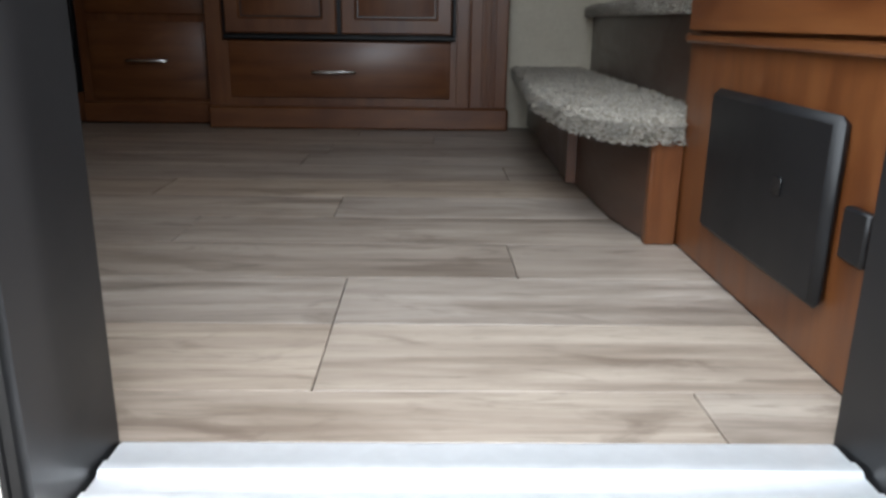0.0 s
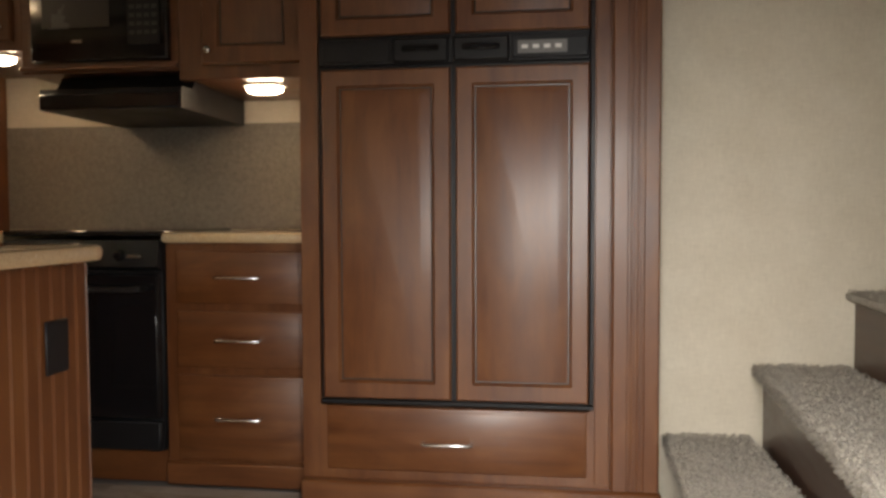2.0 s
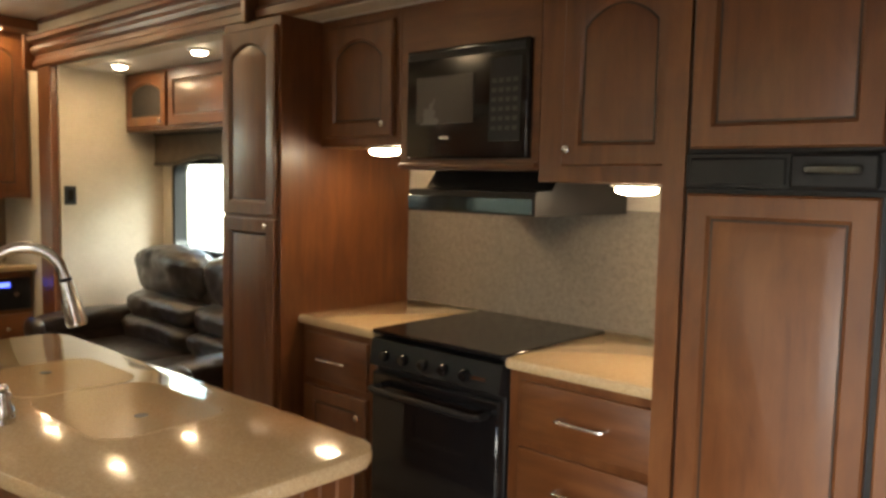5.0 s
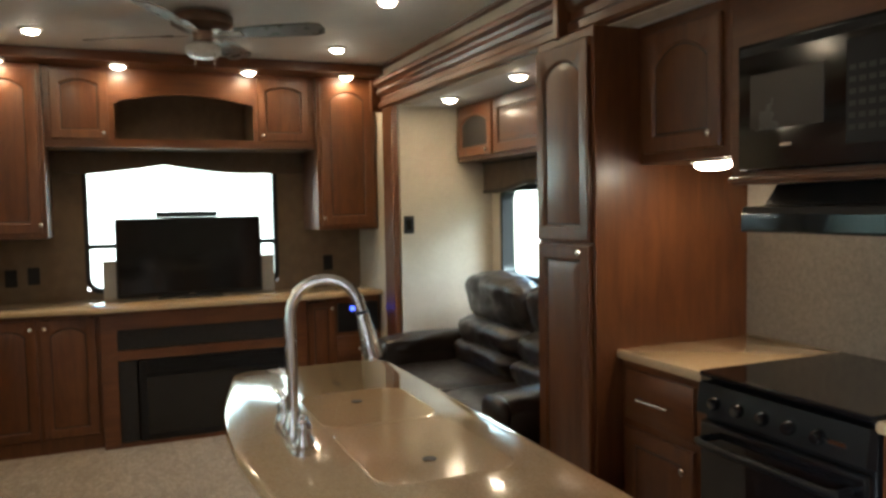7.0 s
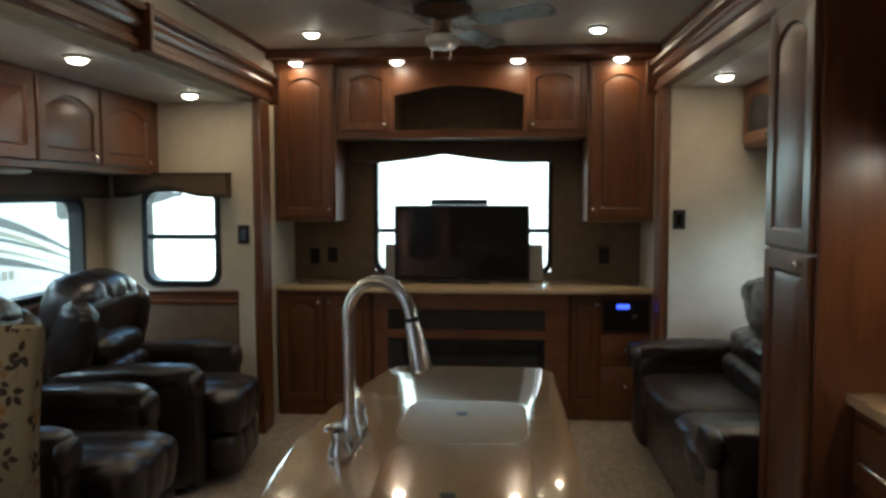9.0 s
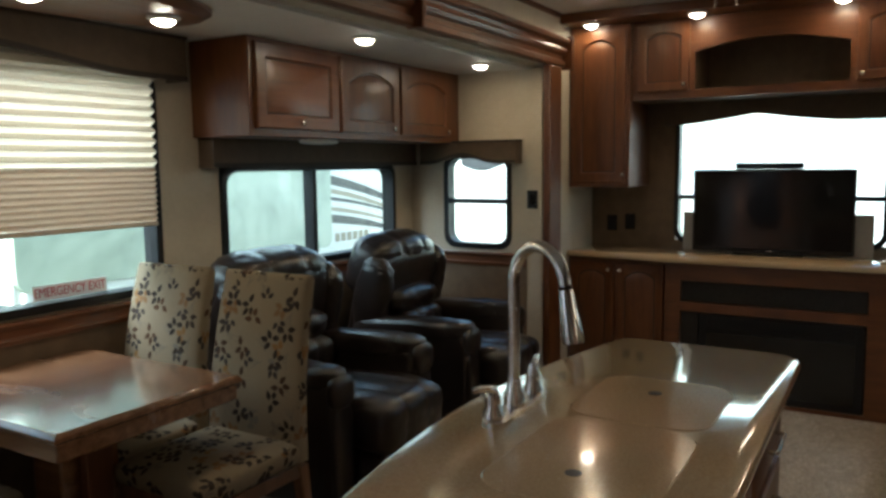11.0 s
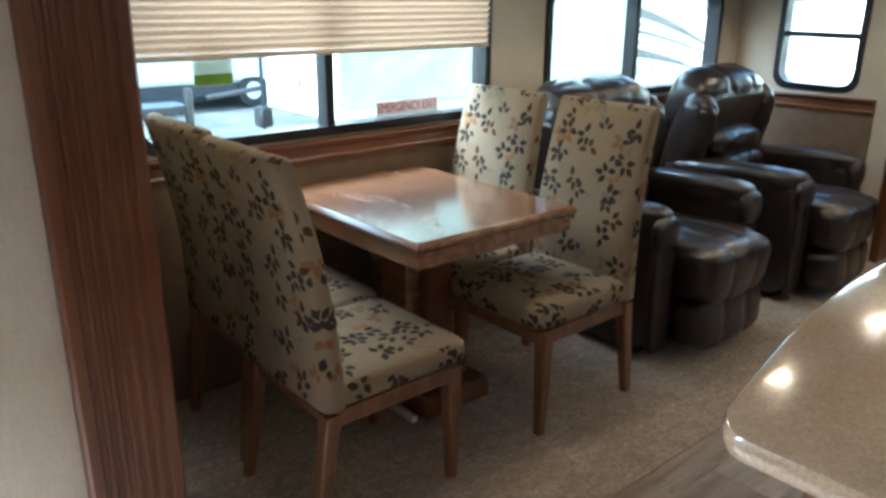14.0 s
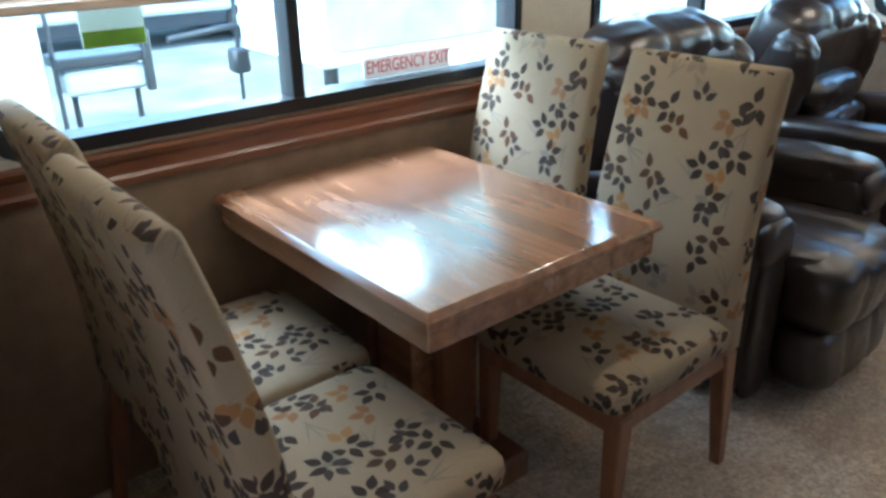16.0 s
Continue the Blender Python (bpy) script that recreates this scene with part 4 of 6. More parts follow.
def uppers():
    F = face_k(4.776)
    c = thing("wall_cabinet", "cherry wall cabinet with arched door beside pantry", "cabinet", (-1.08, 5.0, 1.6))
    part("body", box(B(), -1.302, -0.838, 4.776, 5.305, 1.595, 2.099, 0.003), WOOD, c)
    d = raised_door(F, -1.262, -0.872, 1.63, 2.06, c, WOOD, 0.06)
    knob(F, -0.905, 1.675, 0.02, d)
    c = thing("wall_cabinet", "cherry wall cabinet with arched door beside fridge", "cabinet", (0.06, 5.0, 1.5))
    part("body", box(B(), -0.215, 0.305, 4.776, 5.305, 1.468, 2.099, 0.003), WOOD, c)
    d = raised_door(F, -0.12, 0.255, 1.52, 2.06, c, WOOD, 0.06, 0.06)
    knob(F, -0.09, 1.568, 0.02, d)
    c = thing("microwave_cabinet", "cherry cabinet housing the microwave", "cabinet", (-0.52, 5.0, 1.5))
    bm = B()
    holed(bm, lambda u, n, v: F(u, -n, v), -0.837, -0.216, 1.505, 2.099, 0.0, 0.03, [(-0.79, -0.245, 1.542, 1.928)])
    part("face_frame", bm, WOOD_X, c)
    part("body", box(B(), -0.837, -0.216, 4.808, 5.305, 1.505, 2.099), WOOD, c)
    part("ledge", box(B(), -0.837, -0.216, 4.756, 4.775, 1.512, 1.53, 0.004), WOOD_X, c)
    m = thing("microwave", "black built-in microwave oven with keypad", "microwave", (-0.52, 4.79, 1.55))
    part("front", box(B(), -0.789, -0.246, 4.752, 4.806, 1.543, 1.927, 0.006), BLACK_GLOSS, m)
    part("vent", box(B(), -0.775, -0.26, 4.749, 4.752, 1.89, 1.915), BLACK, m)
    for k in range(9):
        part("slot", box(B(), -0.765 + k * 0.055, -0.727 + k * 0.055, 4.7475, 4.7488, 1.894, 1.911), BLACK, m)
    part("window", box(B(), -0.735, -0.47, 4.749, 4.752, 1.665, 1.83, 0.001), plain("grey_microwave_mesh", (0.035, 0.03, 0.026), 0.25, 0, 0.1, 6, 0), m, "dark grey mesh window")
    k = part("keypad", box(B(), -0.40, -0.275, 4.749, 4.752, 1.60, 1.87), BLACK, m)
    for i in range(6):
        for j in range(4):
            part("key", box(B(), -0.391 + j * 0.029, -0.371 + j * 0.029, 4.7475, 4.7488, 1.635 + i * 0.031, 1.649 + i * 0.031), KEY, k)
    part("badge", box(B(), -0.62, -0.58, 4.7492, 4.752, 1.612, 1.62), CHROME, m)
    h = thing("range_hood", "black range hood under microwave cabinet", "hood", (-0.48, 5.0, 1.36))
    part("canopy", prism(B(), [(4.85, 1.502), (4.80, 1.44), (4.715, 1.436), (4.708, 1.42), (4.708, 1.36), (5.29, 1.36), (5.29, 1.502)], lambda a, b, d: (d, a, b), -0.725, -0.175), BLACK, h)
    part("front_panel", box(B(), -0.72, -0.18, 4.699, 4.707, 1.365, 1.415, 0.002), BLACK_GLOSS, h)


uppers()


def pantry():
    p = thing("pantry_cabinet", "tall cherry pantry cabinet with two doors", "cabinet", (-1.50, 4.9, 0))
    part("body", box(B(), -1.705, -1.303, 4.575, 5.305, 0.0, 2.098, 0.004), WOOD, p)
    F = face_k(4.575)
    d = raised_door(F, -1.69, -1.32, 1.31, 2.06, p, WOOD, 0.05)
    d = raised_door(F, -1.69, -1.32, 0.10, 1.298, p, WOOD, 0.0)
    knob(F, -1.36, 1.272, 0.02, d)
    part("plinth", box(B(), -1.705, -1.303, 4.555, 4.575, 0.0, 0.085, 0.005), WOOD_X, p)


pantry()


def fridge():
    c = thing("fridge_surround", "dark cherry refrigerator surround with drawer and fluted column", "cabinet", (0.9, 4.9, 0))
    F = face_k(4.575)
    bm = B()
    holed(bm, lambda u, n, v: F(u, -n, v), 0.307, 1.475, 0.0, 2.098, 0.0, 0.03, [(0.368, 1.262, 0.335, 2.035)])
    part("face_frame", bm, WOOD, c)
    part("body", box(B(), 0.307, 1.475, 4.69, 5.305, 0.0, 2.098), WOOD, c)
    part("stile", fbox(B(), F, 1.276, 1.322, 0.0005, 0.006, 0.10, 2.098, 0.002), WOOD, c)
    part("column", fluted(B(), F, 1.326, 1.474, 0.09, 2.098, 0.034, 3, 0.044), WOOD, c, "fluted cherry column", 25)
    part("plinth", box(B(), 0.307, 1.482, 4.535, 4.575, 0.0, 0.088, 0.008), WOOD_X, c)
    d = slab_front(F, 0.395, 1.25, 0.122, 0.335, c, WOOD_X)
    bar_handle(F, 0.80, 0.222, 0.02, 0.16, d)
    f = thing("refrigerator", "four-door refrigerator with cherry panels and black trim", "refrigerator", (0.815, 4.9, 0.34))
    part("case", box(B(), 0.372, 1.258, 4.577, 4.689, 0.34, 2.03, 0.003), BLACK, f)
    G = face_k(4.577)
    part("bottom_trim", fbox(B(), G, 0.374, 1.272, 0.001, 0.016, 0.342, 0.358, 0.003), BLACK, f)
    part("side_trim", fbox(B(), G, 1.259, 1.272, 0.001, 0.014, 0.359, 2.03, 0.003), BLACK, f)
    for u0, u1 in ((0.386, 0.813), (0.831, 1.255)):
        raised_door(G, u0, u1, 0.364, 1.446, f, WOOD, 0.0, 0.052, 0.001, "lower_door", 0.024)
        raised_door(G, u0, u1, 1.555, 2.022, f, WOOD, 0.028, 0.052, 0.001, "upper_door", 0.024)
    s = part("control_strip", fbox(B(), G, 0.376, 1.256, 0.001, 0.018, 1.458, 1.545, 0.004), BLACK, f, "black plastic control strip")
    for u0, u1 in ((0.392, 0.618), (1.012, 1.25)):
        part("cover", fbox(B(), G, u0, u1, 0.018, 0.026, 1.468, 1.532, 0.004), BLACK, s)
    for u0, u1 in ((0.628, 0.810), (0.824, 1.004)):
        h = part("handle_cup", fbox(B(), G, u0, u1, 0.018, 0.036, 1.462, 1.54, 0.007), BLACK, s)
        part("pull", fbox(B(), G, u0 + 0.03, u1 - 0.03, 0.036, 0.047, 1.494, 1.516, 0.005), BLACK_GLOSS, h)
    dsp = part("display", fbox(B(), G, 1.03, 1.185, 0.026, 0.029, 1.482, 1.522), GREY, s, "pale grey button panel")
    for k in range(4):
        part("button", fbox(B(), G, 1.042 + k * 0.035, 1.062 + k * 0.035, 0.029, 0.031, 1.496, 1.508), WHITE, dsp)


fridge()


# ---------------------------------------------------------------- island
def island_outline(grow=0.0):
    x0, x1, ya, yb = -1.605 - grow, 0.075 + grow, 3.31 - grow, 3.852 + grow
    pts = []
    r = 0.09
    n = 16
    for i in range(n + 1):
        s = i / n
        x = x0 + 0.05 + (x1 - x0 - 0.10) * s
        pts.append((x, ya - 0.115 * math.sin(math.pi * (0.02 + 0.96 * s)) + 0.0))
    pts += arc(x1 - r * 0.6, ya + r * 0.6, r * 0.6, -60, 0, 4)
    pts += arc(x1 - r, yb - r, r, 0, 90, 6)
    pts += arc(x0 + r, yb - r, r, 90, 180, 6)
    pts += arc(x0 + r * 0.6, ya + r * 0.6, r * 0.6, 180, 240, 4)
    return pts


def island():
    isl = thing("kitchen_island", "cherry kitchen island cabinet under laminate top", "island", (-0.76, 3.55, 0))
    body = [(-1.52, 3.42)] + [(-1.52 + 1.54 * i / 10, 3.40 - 0.075 * math.sin(math.pi * i / 10)) for i in range(1, 10)] + [(0.02, 3.42), (0.02, 3.79), (-1.52, 3.79)]
    part("body", prism(B(), body, lambda a, b, d: (a, b, d), 0.0, 0.862), WOOD, isl, "", 25)
    ep = [(3.425, 0.0)]
    for k in range(8):
        y = 3.425 + 0.045 * k
        ep += [(y + 0.004, 0.0135), (y + 0.036, 0.0135), (y + 0.038, 0.010), (y + 0.043, 0.010)]
    ep += [(3.785, 0.0135), (3.785, 0.0)]
    part("end_panel", prism(B(), ep, lambda a, b, d: (0.0205 + b, a, d), 0.0, 0.86), WOOD, isl, "grooved cherry end panel", 20)
    part("plinth", box(B(), -1.50, 0.034, 3.791, 3.80, 0.0, 0.085, 0.003), WOOD_X, isl)
    F = face_l(3.79)
    for k in range(3):
        u0 = -1.49 + k * 0.50
        d = slab_front(F, u0, u0 + 0.47, 0.66, 0.84, isl, WOOD_X)
        bar_handle(F, u0 + 0.235, 0.75, 0.02, 0.16, d)
        d = raised_door(F, u0, u0 + 0.47, 0.10, 0.63, isl, WOOD, 0.04)
        bar_handle(F, u0 + 0.235, 0.58, 0.02, 0.12, d)
    part("outlet", box(B(), 0.034, 0.041, 3.62, 3.70, 0.62, 0.74, 0.003), BLACK, isl, "dark outlet cover")
    top = slab_top("island_top", island_outline(), 0.863, 0.903, "glossy beige speckled laminate island top", None, 0.014)
    # sink covers
    sc = thing("sink_cover", "matching laminate sink cover set flush with holes", "sink cover", (-0.74, 3.62, 0.9))
    for u0, u1, h in ((-1.155, -0.79, -1.025), (-0.775, -0.345, -0.472)):
        bm = B()
        o, i2 = rounded(u0, u1, 3.425, 3.745, 0.07), rounded(u0 + 0.003, u1 - 0.003, 3.428, 3.742, 0.067)
        strip(bm, [[(a, b, 0.9028) for a, b in o], [(a, b, 0.9048) for a, b in i2]], True, True, True)
        lid = part("lid", bm, COUNTER, sc, "", 8)
        part("finger_hole", lathe(B(), [(0.016, 0.0), (0.016, 0.0012), (0.011, 0.0015)], (h, 3.576, 0.9049), 16), BLACK, lid)


island()


def faucet():
    f = thing("kitchen_faucet", "brushed nickel gooseneck faucet with two handles", "faucet", (-0.735, 3.335, 0.903))
    bm = B()
    strip(bm, [[(a, b, z) for a, b in rounded(-0.86 + k, -0.61 - k, 3.308 + k, 3.362 - k, 0.026 - k)] for k, z in ((0, 0.9035), (0, 0.917), (0.006, 0.924))], True, True, True)
    part("deck_plate", bm, CHROME, f)
    c = (-0.735, 3.335)
    part("base", lathe(B(), [(0.026, 0.924), (0.026, 0.945), (0.017, 0.965), (0.015, 0.985)], (c[0], c[1], 0), 18), CHROME, f)
    R, top = 0.085, 1.205
    d = Vector((0.45, 0.89, 0)).normalized()
    neck = [(c[0], c[1], 0.96), (c[0], c[1], top)]
    for i in range(1, 13):
        a = math.pi * i / 13 * 1.05
        o = R * (1 - math.cos(a))
        neck.append((c[0] + d.x * o, c[1] + d.y * o, top + R * math.sin(a)))
    part("neck", tube(B(), neck, 0.0135, 14), CHROME, f, "", 60)
    e, e2 = Vector(neck[-1]), Vector(neck[-2])
    w = (e - e2).normalized()
    part("collar", tube(B(), [e - w * 0.002, e + w * 0.006], 0.0145, 14), BLACK, f)
    part("spray_head", tube(B(), [e + w * 0.006, e + w * 0.02, e + w * 0.06, e + w * 0.105, e + w * 0.115], [0.0150, 0.0165, 0.0205, 0.0245, 0.022], 16), CHROME, f, "", 60)
    for x in (-0.84, -0.63):
        h = part("handle_base", lathe(B(), [(0.024, 0.924), (0.024, 0.935), (0.017, 0.95), (0.019, 0.962), (0.016, 0.975)], (x, 3.335, 0), 16), CHROME, f)
        s = -1 if x < -0.735 else 1
        part("lever", tube(B(), [(x, 3.335, 0.975), (x, 3.335, 0.984), (x + s * 0.02, 3.33, 0.992), (x + s * 0.055, 3.322, 0.996), (x + s * 0.065, 3.32, 0.996)], [0.013, 0.012, 0.008, 0.008, 0.004], 10), CHROME, h)


faucet()


# ---------------------------------------------------------------- lamps
def downlight(x, y, z, group, energy=1.0):
    d = thing("ceiling_light", "round white recessed ceiling light, switched on", "light", (x, y, z), group)
    part("trim_ring", lathe(B(), [(0.058, 0.0), (0.058, -0.006), (0.044, -0.014), (0.038, -0.012)], (x, y, z - 0.001), 20, "z", True, False), WHITE, d)
    part("lens", lathe(B(), [(0.042, -0.011), (0.034, -0.022), (0.018, -0.029), (0.002, -0.031)], (x, y, z - 0.001), 16, "z", False, True), LENS, d, "glowing warm lens")
    li = bpy.data.lights.new("lamp", "AREA")
    li.shape, li.size, li.energy, li.color = "DISK", 0.07, LAMP_W * energy, WARM
    lo = new("lamp", li)
    lo.matrix_world = look((x, y, z - 0.034), (x, y, 0))


for y in (2.36, 3.01, 3.776, 4.416):
    downlight(-3.957, y, 2.335, "lights under the rear soffit", 0.7)
for x, y in ((-3.41, 2.60), (-3.41, 4.205), (-2.31, 2.62), (-2.31, 4.145)):
    downlight(x, y, 2.40, "main ceiling lights")
for x in (-3.216, -2.086):
    downlight(x, 1.96, 2.04, "recliner slide lights")
for x in (-1.106, -0.61, -0.12):
    downlight(x, 1.80, 1.995, "lights over the dinette", 0.65)
for x in (-3.186, -2.33):
    downlight(x, 4.83, 2.10, "sofa slide lights")
for x, y, z in ((-0.99, 4.84, 1.594), (0.06, 4.915, 1.467)):
    u = thing("under_cabinet_light", "oval white under-cabinet light, switched on", "light", (x, y, z), "kitchen task lights")
    part("base", puff(B(), (x, y, z - 0.006), (0.085, 0.06, 0.006), 0.8, None, 18, 8), WHITE, u)
    part("lens", puff(B(), (x, y, z - 0.018), (0.07, 0.048, 0.016), 0.9, None, 18, 8), LENS, u, "glowing warm lens")
    li = bpy.data.lights.new("lamp", "AREA")
    li.shape, li.size, li.energy, li.color = "DISK", 0.1, LAMP_W * 0.6, (1.0, 0.62, 0.30)
    new("lamp", li).matrix_world = look((x, y, z - 0.036), (x, y, 0))
# oval ceiling tray over the dinette
bm = B()
oval = [(-0.62 + 0.66 * math.copysign(abs(math.cos(a)) ** 0.75, math.cos(a)), 1.74 + 0.24 * math.copysign(abs(math.sin(a)) ** 0.8, math.sin(a))) for a in [2 * math.pi * i / 40 for i in range(40)]]
oc = (-0.62, 1.74)
sc = lambda k, z: [(oc[0] + (a - oc[0]) * k, oc[1] + (b - oc[1]) * k, z) for a, b in oval]  # noqa: E731
strip(bm, [sc(1.06, 2.039), sc(1.06, 2.02), sc(1.0, 1.998), sc(0.9, 1.996)], True, True, True)
single("ceiling_tray", bm, WOOD_X, "oval dark cherry lighting panel on ceiling over dinette", "light panel", smooth=30)


def fan():
    c = (-2.85, 3.385)
    f = thing("ceiling_fan", "four-blade ceiling fan with frosted globe light", "fan", (c[0], c[1], 2.2))
    part("canopy", lathe(B(), [(0.125, 2.399), (0.145, 2.385), (0.145, 2.345), (0.10, 2.32), (0.06, 2.315)], (*c, 0), 24), plain("bronze", (0.16, 0.10, 0.07), 0.35, 0.8), f, "bronze motor housing")
    part("stem", lathe(B(), [(0.05, 2.315), (0.045, 2.27), (0.055, 2.262)], (*c, 0), 20), plain("aged_bronze", (0.22, 0.15, 0.11), 0.35, 0.8), f)
    part("globe", lathe(B(), [(0.05, 2.262), (0.082, 2.245), (0.085, 2.215), (0.065, 2.195), (0.02, 2.186), (0.004, 2.185)], (*c, 0), 24), FROST, f, "frosted glass globe")
    bl = plain("fan_blade_wood", (0.17, 0.165, 0.155), 0.3, 0, 0.2, 20)
    for k in range(4):
        a = radians((60, 153, 240, 331)[k])
        m = Matrix.Translation((c[0], c[1], 2.305)) @ Matrix.Rotation(a, 4, "Z") @ Matrix.Rotation(radians(-13), 4, "X")
        bm = B()
        pts = [(0.17, -0.045), (0.30, -0.058), (0.55, -0.064), (0.595, -0.045), (0.605, 0), (0.595, 0.045), (0.55, 0.064), (0.30, 0.058), (0.17, 0.045)]
        prism(bm, pts, lambda p, q, d: m @ Vector((p, q, d)), -0.003, 0.003)
        b = part("blade", bm, bl, f, "dark grey fan blade")
        part("bracket", prism(B(), [(0.08, -0.02), (0.2, -0.03), (0.2, 0.03), (0.08, 0.02)], lambda p, q, d: m @ Vector((p, q, d)), -0.008, -0.0035), plain("bracket_bronze", (0.2, 0.13, 0.09), 0.4, 0.8), b)
    for s in (0.045, -0.045):
        part("pull_chain", tube(B(), [(c[0] + 0.06, c[1] + s, 2.25), (c[0] + 0.06, c[1] + s, 2.13)], 0.0025, 5), CHROME, f)


fan()

# ---------------------------------------------------------------- rear wall joinery
def rear():
    FX = -4.09
    F = face_r(FX)
    structure("trim_soffit", box(B(), -4.52, -3.87, 2.185, 4.645, 2.336, 2.399, 0.005), WOOD_Y, "dark cherry soffit shelf above rear cabinets")
    c = thing("media_cabinet", "cherry upper cabinet with arched open niche", "cabinet", (-4.3, 3.4, 1.85))
    bm = B()
    arch = outline(2.975, 3.815, 1.905, 2.185, 0.06, 14)
    P = lambda pts, d: [F(a, d, b) for a, b in pts]  # noqa: E731
    strip(bm, [P(outline(2.59, 4.225, 1.852, 2.335, 0, 14), -0.02), P(outline(2.59, 4.225, 1.852, 2.335, 0, 14), 0.0), P(arch, 0.0), P(arch, -0.02)], True, False, False)
    part("face_frame", bm, WOOD_Y, c)
    for a in ((2.59, 2.61, 1.852, 2.335), (2.95, 2.97, 1.873, 2.335), (3.82, 3.84, 1.873, 2.335), (4.205, 4.225, 1.852, 2.335)):
        part("divider", box(B(), -4.499, FX - 0.021, a[0], a[1], a[2], a[3]), WAINSCOT, c)
    part("bottom_board", box(B(), -4.499, FX - 0.021, 2.611, 4.204, 1.852, 1.872), WAINSCOT, c)
    part("back_board", box(B(), -4.515, -4.50, 2.59, 4.225, 1.852, 2.335), WAINSCOT, c)
    for u0, u1, ku in ((2.625, 2.945, 2.915), (3.845, 4.185, 3.875)):
        d = raised_door(F, u0, u1, 1.90, 2.31, c, WOOD, 0.03, 0.05)
        knob(F, ku, 1.935, 0.02, d)
    for u0, u1, ku, lab in ((2.185, 2.588, 2.555, "tall cherry cabinet with white inner side, beside switch"), (4.227, 4.645, 4.26, "tall cherry cabinet over stereo")):
        t = thing("tall_wall_cabinet", lab, "cabinet", (-4.3, (u0 + u1) / 2, 1.305))
        part("body", box(B(), -4.515, -4.05, u0, u1, 1.305, 2.335, 0.004), WOOD, t)
        d = raised_door(face_r(-4.05), u0 + 0.025, u1 - 0.025, 1.335, 2.30, t, WOOD, 0.05, 0.06)
        knob(face_r(-4.05), ku, 1.385, 0.02, d)
    # valance over the window, with a raised middle
    bm = B()
    n, low = 24, []
    for i in range(n + 1):
        s = i / n
        u = 2.60 + 1.61 * s
        k = abs(s - 0.42) / 0.30
        low.append((u, 1.705 + (0.06 * (1 - k) ** 1.3 if k < 1 else 0.0)))
    pts = low + [(4.21, 1.851), (2.60, 1.851)]
    prism(bm, pts, lambda a, b, d: (d, a, b), -4.50, -4.42)
    single("rear_valance", bm, VALANCE, "dark brown padded window valance with peaked hem", "valance", smooth=25)
    # base units
    G = face_r(-4.05)
    b1 = thing("base_cabinet", "cherry base cabinet with two arched doors", "cabinet", (-4.3, 2.5, 0))
    part("body", box(B(), -4.515, -4.05, 2.185, 2.845, 0.0, 0.845, 0.003), WOOD, b1)
    for u0, u1, ku in ((2.20, 2.50, 2.47), (2.515, 2.825, 2.545)):
        d = raised_door(G, u0, u1, 0.10, 0.82, b1, WOOD, 0.04, 0.05)
        knob(G, ku, 0.77, 0.02, d)
    H = face_r(-3.985)
    fp = thing("fireplace_cabinet", "cherry media console with black electric fireplace", "fireplace", (-4.3, 3.48, 0))
    bm = B()
    holed(bm, lambda u, n, v: H(u, -n, v), 2.847, 4.105, 0.0, 0.845, 0.0, 0.03, [(2.94, 3.96, 0.605, 0.735), (2.94, 3.96, 0.03, 0.545)])
    part("face_frame", bm, WOOD_Y, fp)
    part("body", box(B(), -4.515, -4.06, 2.847, 4.105, 0.0, 0.845), BLACK, fp)
    part("side", box(B(), -4.06, -4.016, 2.847, 2.865, 0.0, 0.845), WOOD, fp)
    part("side", box(B(), -4.06, -4.016, 4.087, 4.105, 0.0, 0.845), WOOD, fp)
    part("speaker_grille", fbox(B(), H, 2.945, 3.955, -0.022, -0.012, 0.61, 0.73), DARK_MESH, fp, "dark cloth speaker grille")
    ins = part("firebox", fbox(B(), H, 3.055, 3.955, -0.03, -0.004, 0.03, 0.54, 0.006), BLACK, fp, "black fireplace insert")
    part("glass", fbox(B(), H, 3.10, 3.91, -0.004, -0.001, 0.07, 0.43, 0.001), BLACK_GLOSS, ins)
    for k in range(6):
        part("louvre", fbox(B(), H, 3.10, 3.91, -0.004, 0.002, 0.452 + k * 0.012, 0.459 + k * 0.012), BLACK, ins)
    part("side_mesh", fbox(B(), H, 2.945, 3.045, -0.022, -0.012, 0.035, 0.54), DARK_MESH, fp)
    b2 = thing("base_cabinet", "cherry base cabinet with door, stereo bay and drawer", "cabinet", (-4.3, 4.37, 0))
    part("body", box(B(), -4.515, -4.05, 4.107, 4.645, 0.0, 0.845, 0.003), WOOD, b2)
    d = raised_door(G, 4.125, 4.315, 0.10, 0.82, b2, WOOD, 0.0, 0.04)
    knob(G, 4.29, 0.77, 0.02, d)
    d = slab_front(G, 4.33, 4.63, 0.10, 0.36, b2, WOOD_Y)
    knob(G, 4.48, 0.24, 0.02, d)
    d = slab_front(G, 4.33, 4.63, 0.38, 0.57, b2, WOOD_Y)
    knob(G, 4.48, 0.48, 0.02, d)
    s = thing("stereo", "black car-style stereo with blue lit display", "stereo", (-4.04, 4.48, 0.6))
    part("front", fbox(B(), G, 4.335, 4.625, 0.001, 0.022, 0.60, 0.80, 0.004), BLACK, s)
    part("display", fbox(B(), G, 4.42, 4.50, 0.022, 0.024, 0.745, 0.775), LED, s, "lit blue display")
    part("dial", tube(B(), [(-4.028, 4.53, 0.70), (-4.005, 4.53, 0.70)], [0.02, 0.017], 14), CHROME, s)
